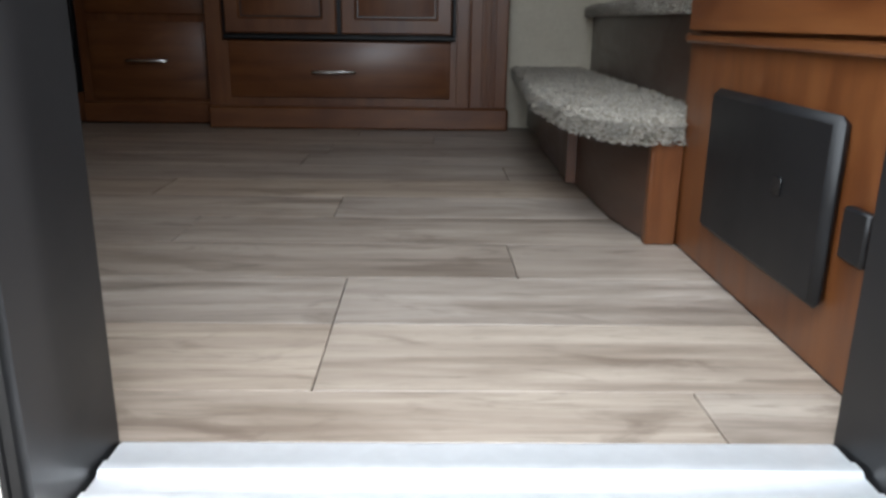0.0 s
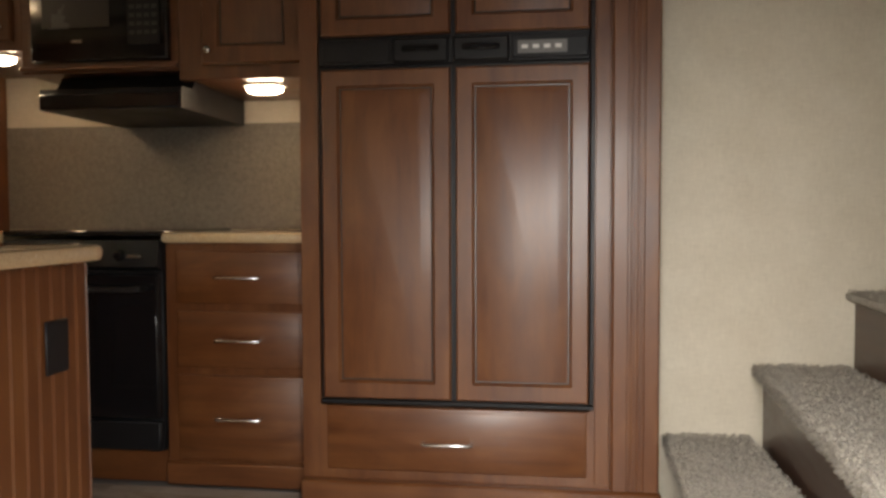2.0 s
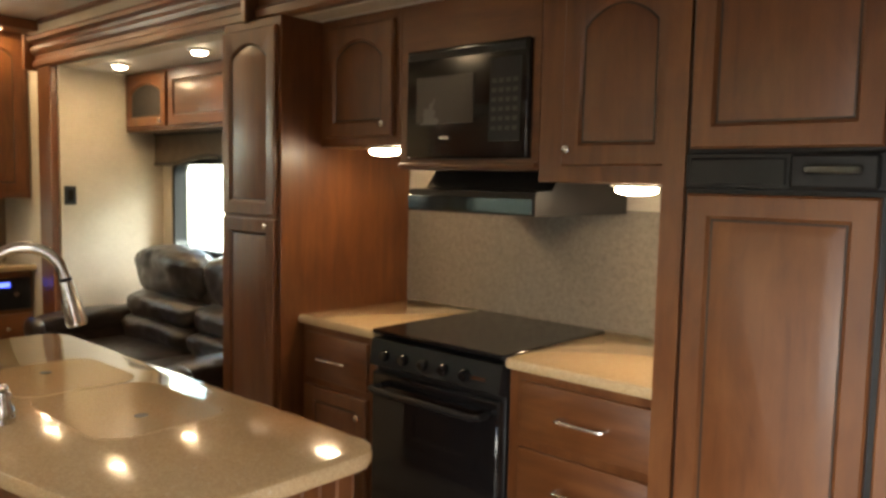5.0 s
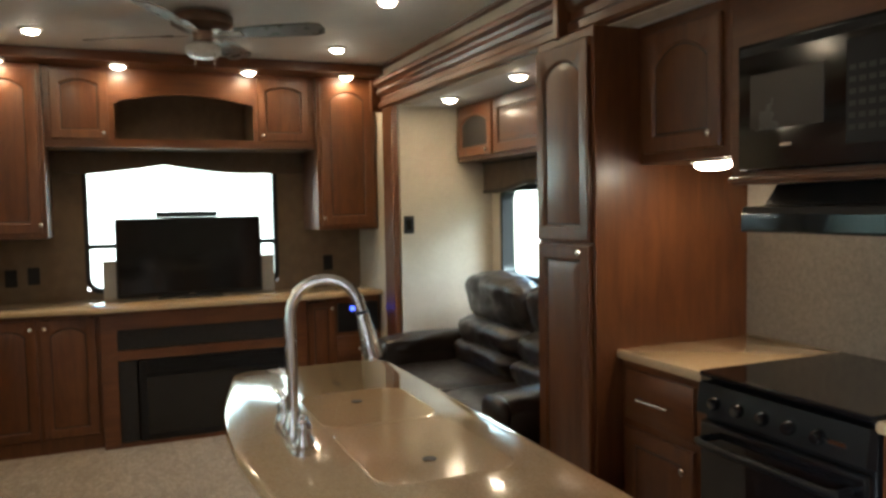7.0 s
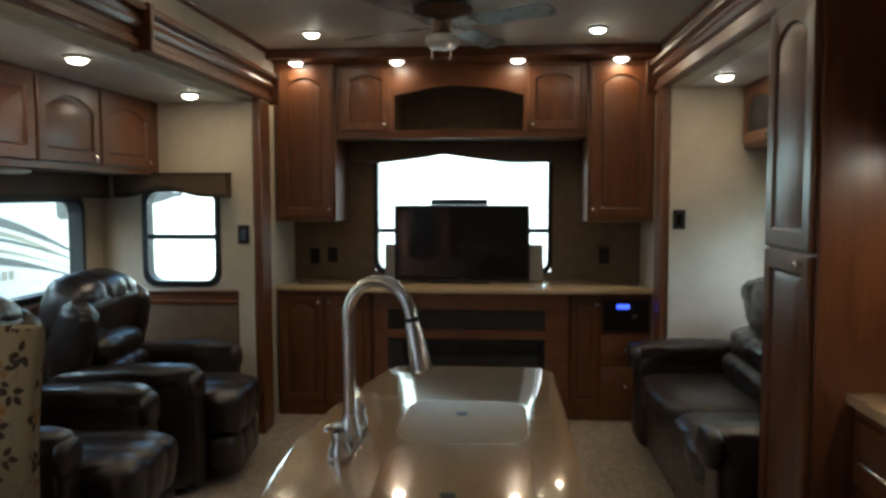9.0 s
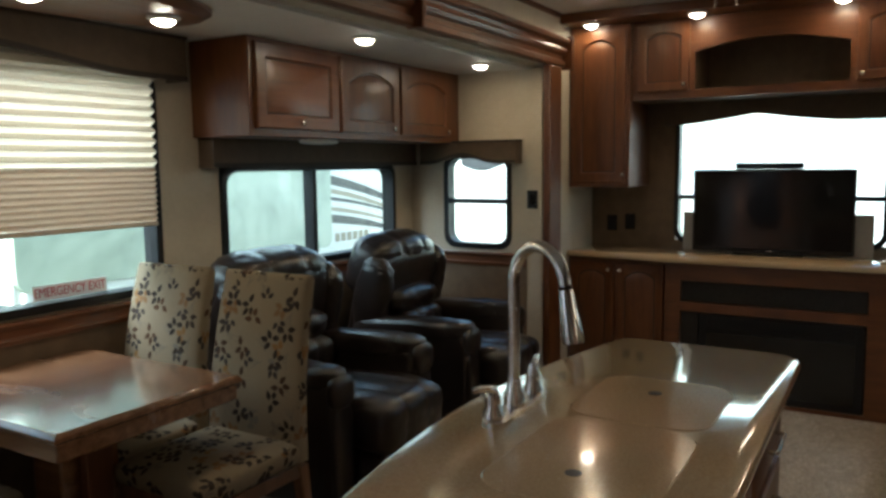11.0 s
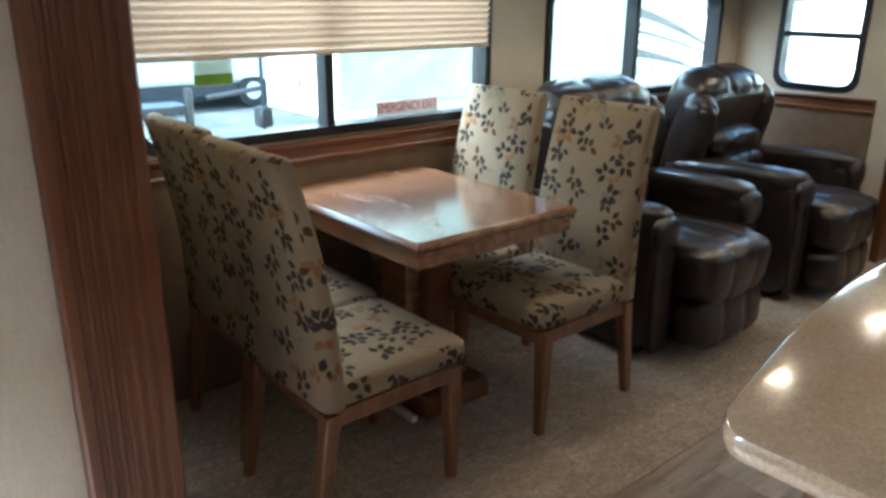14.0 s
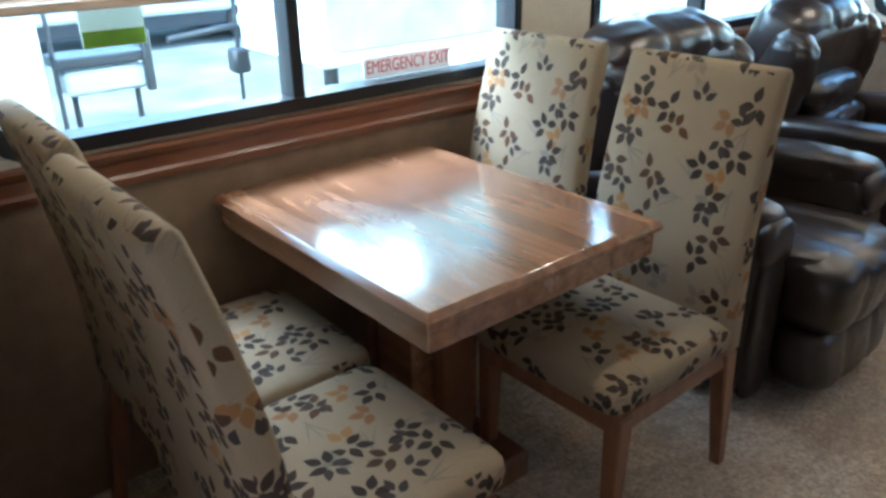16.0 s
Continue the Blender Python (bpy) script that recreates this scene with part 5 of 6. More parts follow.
    pts = [(-4.515, 2.185), (-4.02, 2.185), (-3.99, 2.60), (-3.93, 2.86), (-3.93, 4.10), (-3.97, 4.4), (-3.98, 4.645), (-4.515, 4.645)]
    slab_top("media_worktop", pts, 0.846, 0.885, "beige speckled laminate worktop along rear wall")
    tv = thing("television", "black flat television on media worktop, switched off", "television", (-4.24, 3.41, 0.886))
    part("case", box(B(), -4.275, -4.235, 2.95, 3.868, 0.90, 1.412, 0.006), BLACK, tv)
    part("screen", box(B(), -4.2348, -4.233, 2.965, 3.853, 0.925, 1.398), BLACK_GLOSS, tv, "dark glossy screen")
    part("stand", box(B(), -4.31, -4.20, 3.2, 3.6, 0.886, 0.90, 0.003), BLACK, tv)
    part("badge", box(B(), -4.2345, -4.2325, 3.39, 3.43, 0.907, 0.914), CHROME, tv)
    single("soundbar", box(B(), -4.29, -4.24, 3.20, 3.585, 1.413, 1.452, 0.006), BLACK, "short black speaker bar on top of television", "speaker")
    single("tv_lift_panel", box(B(), -4.36, -4.325, 2.87, 3.965, 0.886, 1.14, 0.004), plain("grey_board", (0.33, 0.32, 0.30), 0.5), "grey board behind the television", "panel")
    for u, z in ((2.33, 1.04), (2.46, 1.05), (4.40, 1.05)):
        single("outlet_plate", fbox(B(), face_r(-4.52), u - 0.035, u + 0.035, 0.001, 0.009, z - 0.055, z + 0.055, 0.003), BLACK, "dark brown wall outlet plate", "outlet")


rear()
for nm, F, u, z in (("switch_plate", face_r(-3.60), 2.118, 1.242), ("switch_plate", face_r(-3.60), 4.705, 1.335)):
    sw = thing(nm, "dark brown wall switch plate", "switch", F(u, 0.001, z))
    part("plate", fbox(B(), F, u - 0.036, u + 0.036, 0.001, 0.008, z - 0.057, z + 0.057, 0.003), BLACK, sw)
    part("rocker", fbox(B(), F, u - 0.016, u + 0.016, 0.008, 0.013, z - 0.032, z + 0.032, 0.002), BLACK_GLOSS, sw)


# ---------------------------------------------------------------- wall cabinets in the slides
def slide_cabs():
    F = face_l(1.60)
    c = thing("overhead_cabinet", "cherry overhead cabinet with three doors above recliners", "cabinet", (-2.6, 1.4, 1.6))
    part("body", box(B(), -3.595, -1.715, 1.235, 1.60, 1.60, 2.038, 0.004), WOOD, c)
    for u0, u1, a, ku in ((-2.33, -1.745, 0.0, -2.03), (-2.88, -2.35, 0.06, -2.80), (-3.46, -2.90, 0.05, -3.40)):
        d = raised_door(F, u0, u1, 1.635, 2.015, c, WOOD_X if a == 0 else WOOD, a, 0.06)
        knob(F, ku, 1.665, 0.02, d)
    single("puck_light", puff(B(), (-2.28, 1.52, 1.588), (0.14, 0.05, 0.016), 0.8, None, 20, 8), FROST, "frosted white under-cabinet lamp, off", "light")
    G = face_k(5.06)
    c = thing("overhead_cabinet", "cherry overhead cabinet with glazed door above sofa", "cabinet", (-2.6, 5.2, 1.7))
    part("body", box(B(), -3.595, -1.71, 5.06, 5.305, 1.735, 2.098, 0.004), WOOD, c)
    d = raised_door(G, -3.56, -3.07, 1.76, 2.08, c, WOOD, 0.05, 0.055, panel_mat=DARK_MESH)
    knob(G, -3.11, 1.79, 0.02, d)
    raised_door(G, -3.04, -2.40, 1.76, 2.08, c, WOOD_X, 0.0, 0.055)
    raised_door(G, -2.38, -1.73, 1.76, 2.08, c, WOOD_X, 0.0, 0.055)


slide_cabs()


def valance(name, F, u0, u1, v0, v1, dep, label, wave=0.05, peak=0.5, power=1.5):
    """A padded valance box with a wavy hem and a dark braid."""
    v = thing(name, label, "valance", F((u0 + u1) / 2, 0, v0))
    n, low = 28, []
    for i in range(n + 1):
        s = i / n
        k = abs(s - peak) / 0.42
        low.append((u0 + (u1 - u0) * s, v0 + (wave * (0.5 + 0.5 * math.cos(math.pi * k)) ** power if k < 1 else 0.0)))
    prism(bm := B(), low + [(u1, v1), (u0, v1)], lambda a, b, d: F(a, d, b), dep - 0.02, dep)
    part("front", bm, VALANCE, v, "", 25)
    for u in (u0, u1 - 0.02):
        part("return", fbox(B(), F, u, u + 0.02, 0.001, dep - 0.02, v0, v1), VALANCE, v)
    part("cap", fbox(B(), F, u0 - 0.004, u1 + 0.004, 0.001, dep + 0.006, v1, v1 + 0.012), BRAID, v)
    up = [(a, b + 0.022) for a, b in low]
    prism(bm := B(), low + up[::-1], lambda a, b, d: F(a, d, b), dep + 0.0005, dep + 0.005)
    part("braid", bm, BRAID, v, "dark braided hem", 25)
    return v


valance("dinette_valance", face_l(1.23), -1.60, 0.14, 1.84, 2.02, 0.12, "brown padded dinette window valance with wavy hem", 0.06, 0.53, 1.2)
valance("recliner_valance", face_l(1.23), -3.50, -1.75, 1.462, 1.597, 0.10, "brown padded valance under overhead cabinet", 0.0)
valance("sofa_valance", face_k(5.31), -3.52, -2.24, 1.53, 1.72, 0.10, "brown padded valance over sofa window", 0.05, 0.5, 1.4)
valance("small_valance", face_r(-3.60), 1.36, 2.045, 1.465, 1.60, 0.10, "brown padded valance over small window", 0.05, 0.45, 1.4)


def blind():
    b = thing("pleated_blind", "cream pleated day-night blind drawn halfway", "blind", (-0.7, 1.25, 1.22))
    x0, x1 = -1.47, 0.05

    def pleats(z0, z1, steps, amp, mat, label):
        bm, rows = B(), []
        for k in range(steps + 1):
            y = 1.262 + (amp if k % 2 else -amp * 0.4)
            rows.append([(x0 + (x1 - x0) * i / 12, y + 0.0012 * math.sin(i * 2.3 + k), z0 + (z1 - z0) * k / steps) for i in range(13)])
        o = part("pleats", strip(bm, rows, False, False, False), mat, b, label, 0)
        m = o.modifiers.new("thick", "SOLIDIFY")
        m.thickness = 0.0012

    pleats(1.905, 1.470, 20, 0.022, BLIND, "sheer cream pleats lit from outside")
    pleats(1.462, 1.234, 18, 0.012, BLIND_LOW, "denser tan pleats")
    part("middle_rail", box(B(), x0, x1, 1.254, 1.272, 1.4625, 1.4695, 0.002), BLIND_LOW, b)
    part("bottom_rail", box(B(), x0, x1, 1.250, 1.276, 1.214, 1.233, 0.004), plain("cream_rail", (0.55, 0.46, 0.36), 0.5), b)


blind()


def sticker():
    s = thing("emergency_sticker", "white sticker with red EMERGENCY EXIT letters", "sticker", (-1.05, 1.19, 0.98))
    part("backing", box(B(), -1.255, -0.928, 1.1845, 1.1855, 0.950, 1.010), STICKER, s)
    cu = bpy.data.curves.new("text", "FONT")
    cu.body, cu.size, cu.align_x, cu.align_y, cu.extrude = "EMERGENCY EXIT", 0.052, "CENTER", "CENTER", 0.0004
    cu.space_character = 0.98
    tmp = bpy.data.objects.new("text", cu)
    scene.collection.objects.link(tmp)
    dg = bpy.context.evaluated_depsgraph_get()
    me = bpy.data.meshes.new_from_object(tmp.evaluated_get(dg))
    bpy.data.objects.remove(tmp)
    w = max(v.co.x for v in me.vertices) - min(v.co.x for v in me.vertices)
    me.transform(Matrix.Translation((-1.0915 + 1.05, 1.1865 - 1.19, 0.980 - 0.98)) @ Matrix.Rotation(radians(180), 4, "Z") @ Matrix.Rotation(radians(90), 4, "X") @ Matrix.Diagonal((0.312 / w, 1.0, 1, 1)))
    me.materials.clear()
    me.materials.append(RED)
    t = new("lettering", me)
    t.parent = s


sticker()


# ---------------------------------------------------------------- dinette
def table():
    t = thing("dining_table", "rectangular medium-brown wood dining table with glossy top", "table", (-0.75, 1.66, 0.006))
    x0, x1, y0, y1 = -1.10, -0.40, 1.245, 2.115
    bm = B()
    R = lambda k, z: [(x0 + k, y0 + k, z), (x1 - k, y0 + k, z), (x1 - k, y1 - k, z), (x0 + k, y1 - k, z)]  # noqa: E731
    strip(bm, [R(0.006, 0.712), R(0, 0.718), R(0, 0.728), R(0.008, 0.738), R(0.014, 0.742)], True, True, True)
    part("tabletop", bm, OAK, t, "glossy brown wood top with bevelled edge", 20)
    bm = B()
    box(bm, x0 + 0.012, x1 - 0.012, y0 + 0.012, y1 - 0.012, 0.655, 0.711, 0.004)
    part("apron", bm, OAK, t)
    part("pedestal", box(B(), -0.86, -0.64, 1.60, 1.75, 0.09, 0.654, 0.006), OAK, t)
    part("pedestal_post", box(B(), -0.80, -0.70, 1.76, 1.80, 0.09, 0.654, 0.004), WOOD, t)
    part("foot", box(B(), -0.89, -0.59, 1.38, 1.93, 0.006, 0.09, 0.012), CHAIR_WOOD, t)
    part("floor_bracket", box(B(), -0.57, -0.545, 1.74, 1.90, 0.006, 0.03, 0.003), WHITE, t, "white floor bracket")


table()


def parsons_chair():
    """Faces +x, its middle on the floor at the origin."""
    c = thing("dining_chair", "high-back dining chair in cream leaf-print fabric, brown wood legs", "chair", (0, 0, 0), "chairs round the dinette table")
    part("seat", puff(B(), (0.02, 0, 0.425), (0.245, 0.232, 0.05), 0.16, None, 40, 14, 0.0, 0.5), FABRIC, c, "", 60, True)
    # back: a gently curved slab, rolled at the top
    rings = []
    n = 16
    for i in range(n + 1):
        s = i / n
        z = 0.392 + 0.648 * s
        x = -0.200 - 0.03 * s - 0.12 * max(0, s - 0.3) ** 1.6
        th = 0.036 - 0.008 * s
        w = 0.232 - 0.022 * s
        rings.append([(x + th * a, w * b, z) for a, b in ((-1, -0.94), (-0.6, -1.0), (0.6, -1.0), (1, -0.94), (1.05, -0.5), (1.08, 0), (1.05, 0.5), (1, 0.94), (0.6, 1.0), (-0.6, 1.0), (-1, 0.94), (-1, 0))])
    last = rings[-1]
    cx, top = sum(p[0] for p in last) / len(last), last[0][2]
    for k, h in ((0.8, 0.012), (0.45, 0.02), (0.1, 0.022)):
        rings.append([(cx + (x - cx) * k, y * (0.97 + 0.03 * k), top + h) for x, y, _ in last])
    part("backrest", strip(B(), rings, True, True, True), FABRIC, c, "", 50, True)
    bm = B()
    for y in (-0.205, 0.205):
        box(bm, -0.20, 0.235, y - 0.014, y + 0.014, 0.335, 0.385, 0.003)
    box(bm, 0.21, 0.238, -0.205, 0.205, 0.335, 0.385, 0.003)
    box(bm, -0.215, -0.19, -0.205, 0.205, 0.335, 0.385, 0.003)
    part("seat_frame", bm, CHAIR_WOOD, c)
    for x, y, lean in ((0.212, -0.203, 0.004), (0.212, 0.203, 0.004), (-0.205, -0.203, -0.055), (-0.205, 0.203, -0.055)):
        rs = []
        for z, k in ((0.0, 0.015), (0.2, 0.021), (0.375, 0.0245)):
            dx = lean * (1 - z / 0.375)
            rs.append([(x + dx + k * a, y + k * b, z) for a, b in ((-1, -0.8), (-0.8, -1), (0.8, -1), (1, -0.8), (1, 0.8), (0.8, 1), (-0.8, 1), (-1, 0.8))])
        part("leg", strip(B(), rs, True, True, True), CHAIR_WOOD, c)
    return c


ch = parsons_chair()
ch.matrix_basis = pose(-1.055, 2.02, 0.006, 0, 0, 0)
copy_thing(ch, pose(-1.055, 1.51, 0.006, 0, 0, 1))
copy_thing(ch, pose(-0.235, 2.01, 0.006, 0, 0, 180))
copy_thing(ch, pose(-0.265, 1.53, 0.006, 0, 0, 179))


# ---------------------------------------------------------------- leather seats
def recliner():
    """Faces +y, its middle on the floor at the origin."""
    r = thing("recliner", "dark brown leather recliner with padded arms and footrest", "recliner", (0, 0, 0), "recliners under the window")
    part("base", box(B(), -0.25, 0.25, -0.36, 0.30, 0.05, 0.36, 0.03, 3), LEATHER, r)
    part("foot_rail", box(B(), -0.32, 0.32, -0.32, 0.26, 0.0, 0.05), BLACK, r)
    part("seat_cushion", pillow((0, 0.12, 0.40), (0.245, 0.36, 0.085), rot(3), (-0.085, 0.085), 0.4, 0.14), LEATHER, r, "", 80)
    for s in (-1, 1):
        a = part("arm", puff(B(), (s * 0.315, -0.03, 0.315), (0.075, 0.37, 0.29), 0.22, None, 32, 20, 0.02, 0.3), LEATHER, r, "", 70)
        part("arm_pad", pillow((s * 0.318, -0.02, 0.575), (0.37, 0.084, 0.064), rot(0, 0, 90) @ rot(0, -3, 0), (0.24,), 0.6, 0.10, 0.08), LEATHER, a, "", 80)
        part("arm_roll", puff(B(), (s * 0.318, 0.34, 0.54), (0.078, 0.034, 0.072), 0.8, None, 24, 14, 0.05), LEATHER, a, "", 70)
        part("arm_front", puff(B(), (s * 0.315, 0.335, 0.27), (0.064, 0.026, 0.24), 0.5, None, 20, 16, 0.03, 0.5), LEATHER, a, "", 70)
    bk = part("backrest", puff(B(), (0, -0.34, 0.62), (0.345, 0.105, 0.38), 0.4, rot(-13), 32, 20, 0.03, 0.4), LEATHER, r, "", 70)
    part("head_pad", pillow((0, -0.335, 0.885), (0.345, 0.14, 0.185), rot(-16), (-0.115, 0.115), 0.55, 0.10, 0.06, 0.03), LEATHER, bk, "", 80)
    part("middle_pad", pillow((0, -0.225, 0.69), (0.25, 0.10, 0.08), rot(-14), (), 0.7, 0.1, 0.10, 0.06), LEATHER, bk, "", 80)
    part("lumbar_pad", pillow((0, -0.19, 0.54), (0.245, 0.10, 0.10), rot(-8), (-0.085, 0.085), 0.6, 0.12, 0.06), LEATHER, bk, "", 80)
    for s in (-1, 1):
        part("wing", pillow((s * 0.32, -0.27, 0.74), (0.06, 0.105, 0.23), rot(-14), (), 0.7, 0.1, 0.14, 0.10), LEATHER, bk, "gathered leather wing", 80)
    part("footrest_pad", pillow((0, 0.40, 0.365), (0.25, 0.13, 0.125), rot(-6), (-0.085, 0.085), 0.5, 0.11, 0.05), LEATHER, r, "", 80)
    part("footrest_pad", pillow((0, 0.415, 0.155), (0.25, 0.095, 0.115), rot(4), (-0.085, 0.085), 0.5, 0.10, 0.05), LEATHER, r, "", 80)
    return r


rc = recliner()
rc.matrix_basis = pose(-1.935, 1.80, 0.006, 0, 0, 0)
copy_thing(rc, pose(-2.97, 1.83, 0.006, 0, 0, 3))


def sofa():
    s = thing("sofa", "dark brown leather two-seat sofa in slide-out", "sofa", (-2.65, 4.95, 0.006))
    part("base", box(B(), -3.40, -1.90, 4.50, 5.28, 0.04, 0.34, 0.03, 3), LEATHER, s)
    for x in (-3.475, -1.86):
        a = part("arm", puff(B(), (x, 4.86, 0.31), (0.10, 0.42, 0.29), 0.25, None, 32, 20, 0.02, 0.3), LEATHER, s, "", 70)
        part("arm_pad", pillow((x, 4.84, 0.585), (0.41, 0.108, 0.07), rot(0, 0, 90), (), 0.6, 0.1, 0.14, 0.09), LEATHER, a, "", 70)
        part("arm_roll", puff(B(), (x, 4.44, 0.56), (0.10, 0.04, 0.075), 0.75, None, 24, 14, 0.08), LEATHER, a, "", 70)
    for x in (-3.025, -2.285):
        part("seat_cushion", pillow((x, 4.80, 0.405), (0.365, 0.36, 0.095), None, (), 0.4, 0.1, 0.06), LEATHER, s, "", 70)
    for x in (-3.055, -2.255):
        b = part("back_cushion", puff(B(), (x, 5.17, 0.66), (0.395, 0.10, 0.33), 0.35, rot(10), 32, 18, 0.03, 0.45), LEATHER, s, "", 70)
        for z, y, h, g in ((0.885, 5.10, 0.155, 0.02), (0.685, 5.04, 0.085, 0.07), (0.545, 5.00, 0.085, 0.07)):
            part("pad", pillow((x, y, z), (0.395, 0.115, h), rot(10), (), 0.6, 0.1, 0.16, g), LEATHER, b, "", 70)
    for x in (-3.42, -1.86):
        for y in (4.62, 5.2):
            part("foot", box(B(), x - 0.03, x + 0.03, y - 0.03, y + 0.03, 0.006, 0.045), BLACK, s)


sofa()

# ---------------------------------------------------------------- outside
GROUND = -0.95


def asphalt():
    m = Mat("pale_gravel_asphalt")
    v = m.coord(spread=False)
    f, b = m.noise(v, 60, 5, 0.7), m.noise(v, 0.9, 4)
    col = m.mix(m.ramp(b, [(0.35, (0.0,)), (0.65, (1.0,))]), m.ramp(f, [(0.3, (0.022, 0.027, 0.028)), (0.7, (0.04, 0.047, 0.048))]), m.ramp(f, [(0.3, (0.06, 0.065, 0.065)), (0.7, (0.10, 0.105, 0.10))]))
    m.set(col, 0.9)
    m.bump(f, 0.5, 0.01)
    return m.m


structure("ground", box(B(), -400, 400, -400, 400, GROUND - 0.2, GROUND), asphalt(), "grey asphalt lot reaching the horizon")


def cap_mat():
    """Pale grey-green gel coat; its cloudy, milky reflections are painted into the colour."""
    m = Mat("gel_coat_reflections")
    v = m.coord(spread=False)
    a, b = m.noise(v, 1.4, 4, 0.6, 0.8), m.noise(v, 7, 4)
    col = m.mix(m.ramp(a, [(0.38, (0.0,)), (0.62, (1.0,))]), m.ramp(b, [(0.3, (0.37, 0.42, 0.34)), (0.7, (0.45, 0.50, 0.41))]), (0.60, 0.66, 0.54))
    m.set(col, 0.25)
    return m.m


RVW = plain("white_trailer_skin", (0.80, 0.80, 0.77), 0.3, 0, 0.03, 3, 0.0)
RVM = cap_mat()
RVP = plain("pale_blue_graphic", (0.50, 0.58, 0.60), 0.35, 0, 0.05)
# blue-grey instead of white: the shade on that trailer's side is painted in
RV_SHADED = plain("shaded_trailer_skin", (0.13, 0.20, 0.25), 0.35, 0, 0.1, 3, 0.0)
RVG = plain("pale_grey_trailer_skin", (0.50, 0.52, 0.51), 0.3, 0, 0.05, 3, 0.0)
STRIPE = plain("dark_graphic", (0.05, 0.05, 0.055), 0.4)
STRIPE2 = plain("tan_graphic", (0.32, 0.27, 0.20), 0.4)
TINTED = plain("tinted_window", (0.42, 0.48, 0.48), 0.1, 0, 0.05)
TYRE = plain("tyre_rubber", (0.03, 0.03, 0.03), 0.85)


def trailer(name, label, x0, x1, y0, y1, face, swoosh, windows, skin=None):
    """A travel trailer; face(u, n, v) lies on the side towards us."""
    t = thing(name, label, "trailer", ((x0 + x1) / 2, (y0 + y1) / 2, GROUND))
    part("body", box(B(), x0, x1, y0, y1, GROUND + 0.55, GROUND + 3.55, 0.12, 3), skin or RVW, t)
    part("skirt", box(B(), x0 + 0.15, x1 - 0.15, y0 + 0.1, y1 - 0.1, GROUND + 0.30, GROUND + 0.56, 0.02), STRIPE, t)
    along_x = (x1 - x0) > (y1 - y0)
    for k in (-0.55, 0.55):
        m = ((x0 + x1) / 2, (y0 + y1) / 2)
        for s in (0, 1):
            if along_x:
                c = (m[0] + k, (y0 + 0.12, y1 - 0.12)[s], GROUND + 0.36)
                wh = part("wheel", lathe(B(), [(0.2, -0.12), (0.36, -0.11), (0.36, 0.11), (0.2, 0.12)], c, 20, "y"), TYRE, t)
            else:
                c = ((x0 + 0.12, x1 - 0.12)[s], m[1] + k, GROUND + 0.36)
                wh = part("wheel", lathe(B(), [(0.2, -0.12), (0.36, -0.11), (0.36, 0.11), (0.2, 0.12)], c, 20, "x"), TYRE, t)
            part("rim", lathe(B(), [(0.19, -0.125), (0.19, 0.125)], c, 16, "y" if along_x else "x"), ALU, wh)
    for i, (pts, mat) in enumerate(swoosh):
        part("stripe", prism(B(), pts, lambda a, b, d: face(a, d, b), 0.001, 0.006), mat, t)
    for u0, u1, v0, v1 in windows:
        w = part("window", prism(B(), rounded(u0, u1, v0, v1, 0.08), lambda a, b, d: face(a, d, b), 0.001, 0.012), RVG, t)
        part("pane", prism(B(), rounded(u0 + 0.04, u1 - 0.04, v0 + 0.04, v1 - 0.04, 0.06), lambda a, b, d: face(a, d, b), 0.012, 0.015), TINTED, w)
    return t


def swoosh(u0, u1, v0, v1, th, bow):
    up, lo = [], []
    for i in range(13):
        s = i / 12
        u, v = u0 + (u1 - u0) * s, v0 + (v1 - v0) * s + bow * math.sin(math.pi * s)
        w = th * (0.25 + 0.75 * math.sin(math.pi * min(1, s + 0.15)))
        up.append((u, v + w / 2))
        lo.append((u, v - w / 2))
    return lo + up[::-1]


FT = face_l(-1.62)
graphics = [(swoosh(-5.2, -8.6, 1.42, 0.62, 0.11, 0.16), STRIPE), (swoosh(-5.2, -8.6, 1.28, 0.52, 0.06, 0.16), STRIPE2), (swoosh(-5.3, -8.6, 1.17, 0.56, 0.04, 0.12), STRIPE), (swoosh(-5.3, -8.2, 0.92, 0.48, 0.10, 0.09), STRIPE), (swoosh(-5.3, -8.2, 1.04, 0.56, 0.05, 0.10), STRIPE2), (rounded(-9.2, -7.85, 1.19, 1.9, 0.09), STRIPE)]
graphics += [([(-6.42 - k * 0.115, 0.57), (-6.34 - k * 0.115, 0.57), (-6.34 - k * 0.115, 0.67), (-6.42 - k * 0.115, 0.67)], STRIPE2) for k in range(6)]
trailer("parked_trailer", "white travel trailer with dark swoosh graphics parked alongside", -12.5, -4.4, -4.0, -1.62, FT, graphics, [])
# the slide-out box of that trailer, close to the windows
nt = thing("neighbour_slide", "pale grey-green slide-out box of a neighbouring trailer", "trailer", (-3.4, -1.0, GROUND))
part("front", prism(B(), rounded(-4.95, -1.88, 0.70, 2.35, 0.10), lambda a, b, d: (a, d, b), -0.62, -0.55), RVM, nt)
part("box", box(B(), -4.9, -1.90, -1.61, -0.62, 0.60, 2.30, 0.02), RVW, nt)
part("lower_trim", box(B(), -4.85, -1.93, -0.61, -0.56, 0.62, 0.70, 0.01), RVW, nt)
for z in (0.80, 1.15):
    part("latch", box(B(), -1.899, -1.885, -1.1, -1.07, z, z + 0.07, 0.004), STRIPE, nt)
for x in (-4.5, -2.3):
    part("support", tube(B(), [(x, -1.2, GROUND), (x, -1.2, 0.61)], 0.05, 10), STRIPE, nt)
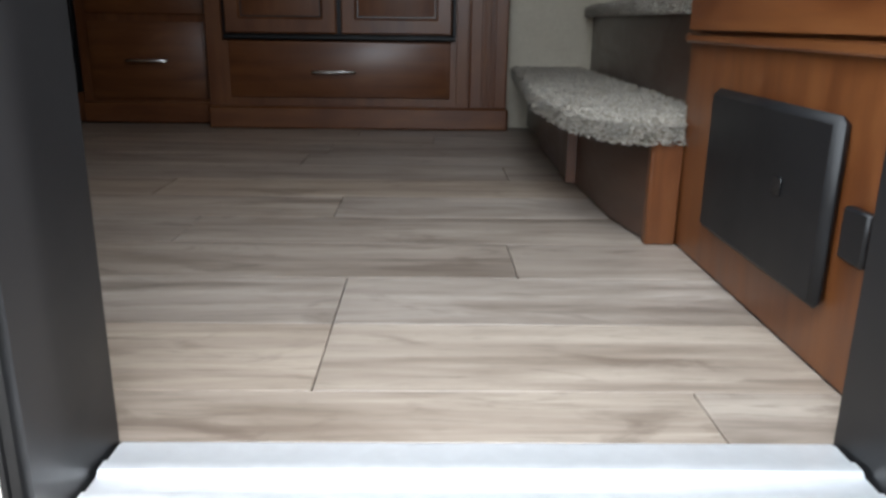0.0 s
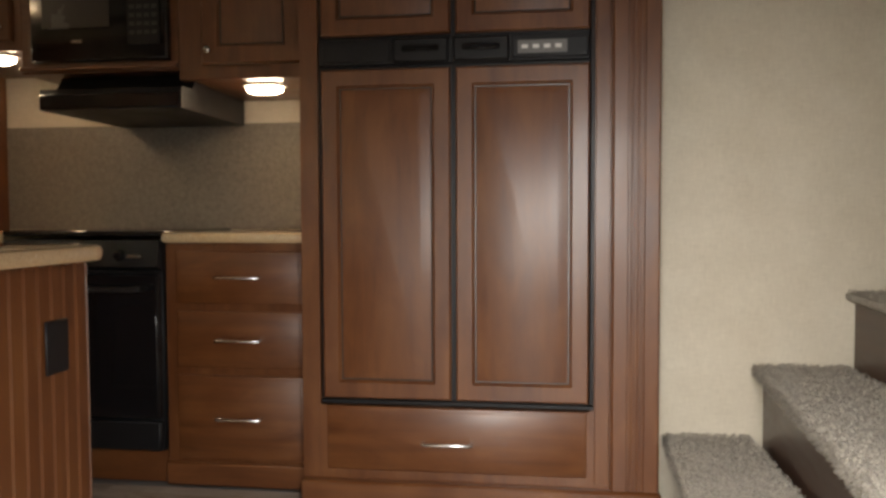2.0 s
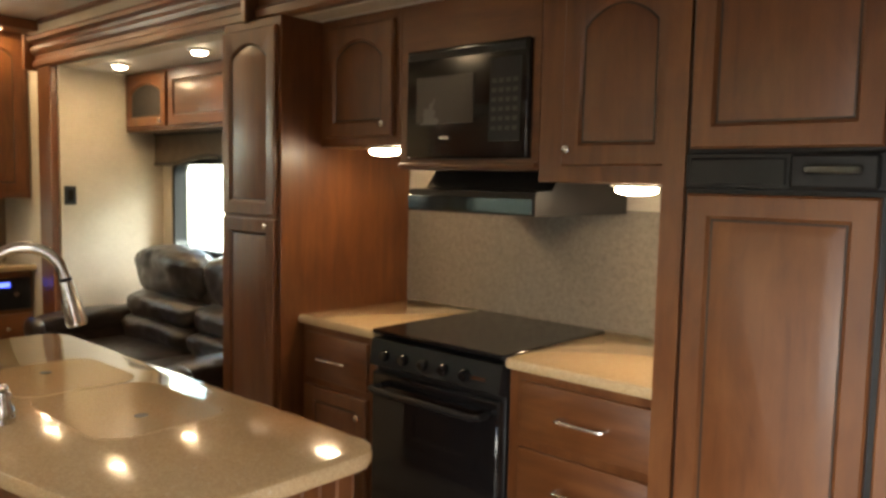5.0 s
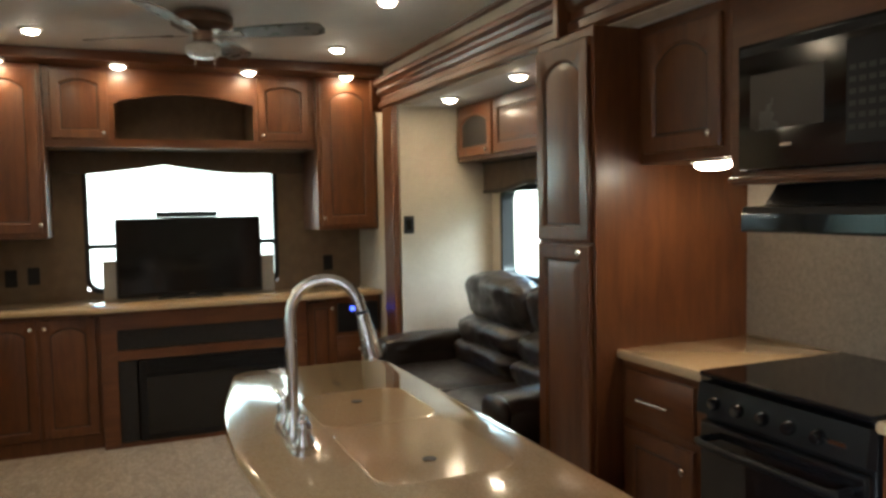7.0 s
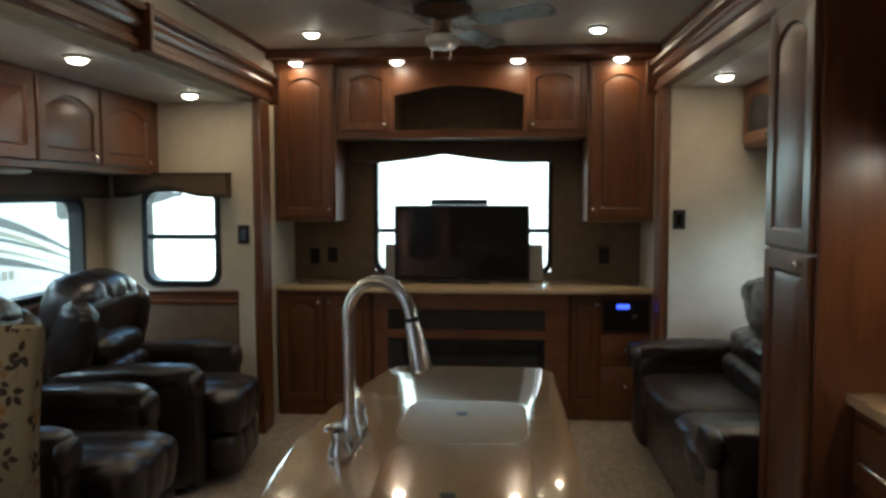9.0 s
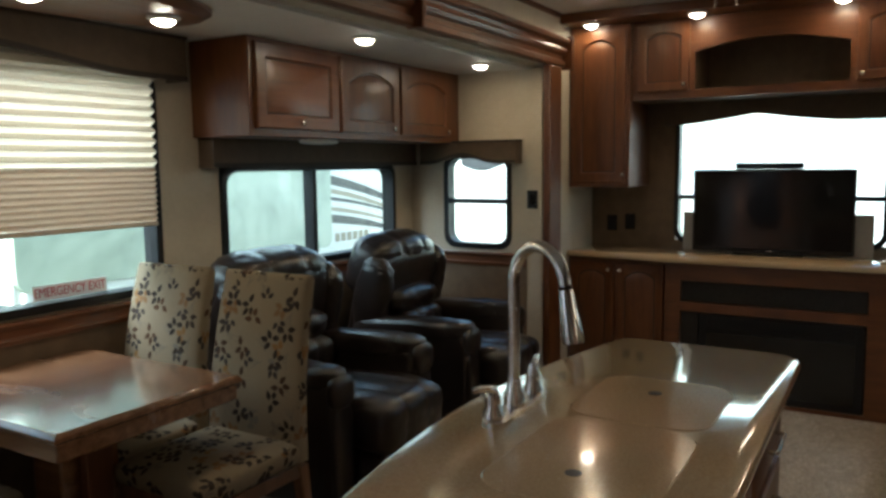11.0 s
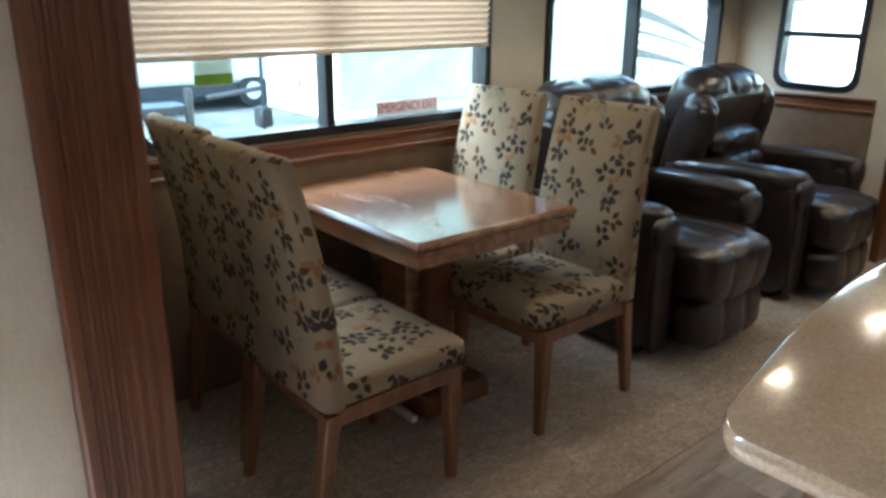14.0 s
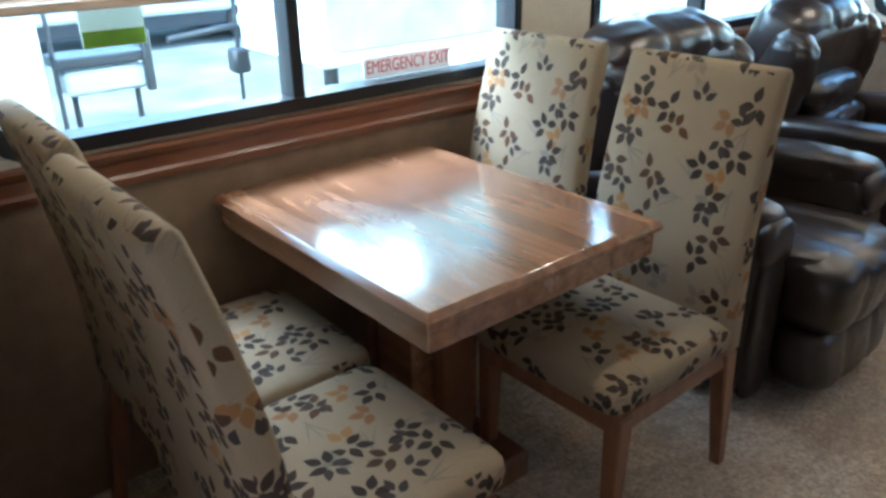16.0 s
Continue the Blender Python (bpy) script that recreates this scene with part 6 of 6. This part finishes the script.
trailer("parked_trailer", "white trailer parked beyond the gap", -0.76, 8.5, -4.4, -1.62, face_l(-1.62), [(swoosh(-0.7, -0.62, 0.2, 1.2, 0.05, 0.02), RVG)], [])
FR = face_r(-8.4)
trailer("parked_trailer", "white fifth-wheel with grey graphics parked behind", -11.0, -8.4, -2.0, 9.0, FR, [(swoosh(5.4, 3.9, 2.2, 1.0, 0.22, 0.15), RVP), (swoosh(2.6, 0.6, 1.5, 0.5, 0.15, 0.2), RVP), (swoosh(6.3, 5.0, 2.3, 0.9, 0.2, 0.15), RVP), (swoosh(-1.05, -0.30, 1.52, 1.50, 0.22, -0.03), STRIPE)], [(3.6, 4.1, 1.55, 2.0)])
trailer("parked_trailer", "trailer with white graphics parked across the lot, its shaded side coloured blue-grey", -30.0, -11.0, 13.0, 15.4, face_k(13.0), [(swoosh(-28.0, -12.5, 0.6, 1.4, 0.3, 0.2), RVW), (swoosh(-28.0, -12.0, 0.1, 0.5, 0.25, 0.3), RVW), (swoosh(-27.0, -13.0, 1.5, 1.9, 0.25, 0.2), RVW)], [(-22.0, -20.8, 1.0, 1.6), (-17.2, -16.2, 1.0, 1.6)], RV_SHADED)


trailer("parked_trailer", "white trailer parked at the far end of the gap", -13.0, -2.2, -14.5, -12.0, face_l(-12.0), [(swoosh(-12.0, -3.0, 0.4, 0.9, 0.2, 0.2), RVG)], [(-9.0, -8.0, 1.0, 1.6)])


def rack():
    h = thing("metal_rack", "black steel rack standing between parked trailers", "rack", (-1.3, -1.7, GROUND))
    for x in (-0.80, -1.92):
        part("post", tube(B(), [(x, -1.7, GROUND), (x, -1.7, 1.35)], 0.014, 8), STRIPE, h)
    part("shelf", box(B(), -1.33, -0.80, -1.95, -1.66, 0.60, 0.66, 0.01), STRIPE, h)
    part("tray", box(B(), -1.30, -0.84, -1.95, -1.67, 0.44, 0.58, 0.02), RVG, h)
    part("bracket", box(B(), -1.34, -1.29, -1.70, -1.64, 0.42, 0.78, 0.008), STRIPE, h)
    part("arm", tube(B(), [(-1.46, -1.68, 0.70), (-1.92, -1.7, 0.74)], 0.02, 8), STRIPE, h)
    part("foot", box(B(), -1.98, -1.86, -1.76, -1.64, 0.44, 0.60, 0.02), STRIPE, h)
    for x in (-0.9, -1.27):
        part("leg", tube(B(), [(x, -1.8, GROUND), (x, -1.8, 0.46)], 0.018, 8), STRIPE, h)


rack()
# paper tag stuck to the outside of the dinette window
tag = thing("window_tag", "white paper tag with lime-green band on window glass", "sign", (-0.3, 1.172, 1.1))
part("sheet", box(B(), -0.325, -0.18, 1.169, 1.172, 1.12, 1.34), STICKER, tag)
part("band", box(B(), -0.323, -0.182, 1.172, 1.174, 1.122, 1.158), plain("lime_print", (0.30, 0.40, 0.03), 0.5), tag, "lime-green printed band")


def tree(x, y, h, seed):
    rnd = random.Random(seed)
    t = thing("tree", "leafy green roadside tree beyond the lot", "tree", (x, y, GROUND))
    part("trunk", tube(B(), [(x, y, GROUND), (x + 0.1, y, GROUND + h * 0.3), (x - 0.05, y + 0.1, GROUND + h * 0.6)], [0.22, 0.16, 0.07], 8), STRIPE2, t)
    verts, faces = [], []
    for _ in range(1800):
        a, ph, r = rnd.uniform(0, 6.28), rnd.uniform(-1, 1), rnd.random() ** 0.4
        lob = 1 + 0.25 * math.sin(3 * a + seed) + 0.2 * math.sin(5 * ph)
        px, py, pz = math.cos(a) * r * h * 0.32 * lob * math.sqrt(1 - ph * ph * 0.8), math.sin(a) * r * h * 0.32 * lob * math.sqrt(1 - ph * ph * 0.8), GROUND + h * 0.65 + ph * h * 0.32
        s, i = rnd.uniform(0.10, 0.22), len(verts)
        d1, d2 = Vector((rnd.uniform(-1, 1), rnd.uniform(-1, 1), rnd.uniform(-1, 1))).normalized() * s, Vector((rnd.uniform(-1, 1), rnd.uniform(-1, 1), rnd.uniform(-1, 1))).normalized() * s
        c = Vector((px, py, pz - GROUND))
        verts += [c - d1, c + d2, c + d1, c - d2]
        faces.append((i, i + 1, i + 2, i + 3))
    me = bpy.data.meshes.new("crown")
    me.from_pydata(verts, [], faces)
    me.materials.append(LEAF)
    tagged(new("crown", me), "", "", "", "stuff").parent = t


LEAF = plain("foliage", (0.07, 0.12, 0.035), 0.7, 0, 0.4, 2)
for i, (x, y, h) in enumerate(((-9, 24, 7), (-5, 26, 8), (-1, 25, 7), (4, 27, 8), (-14, 22, 8), (1.5, -14, 6), (-1.0, -16, 7))):
    tree(x, y, h, i)
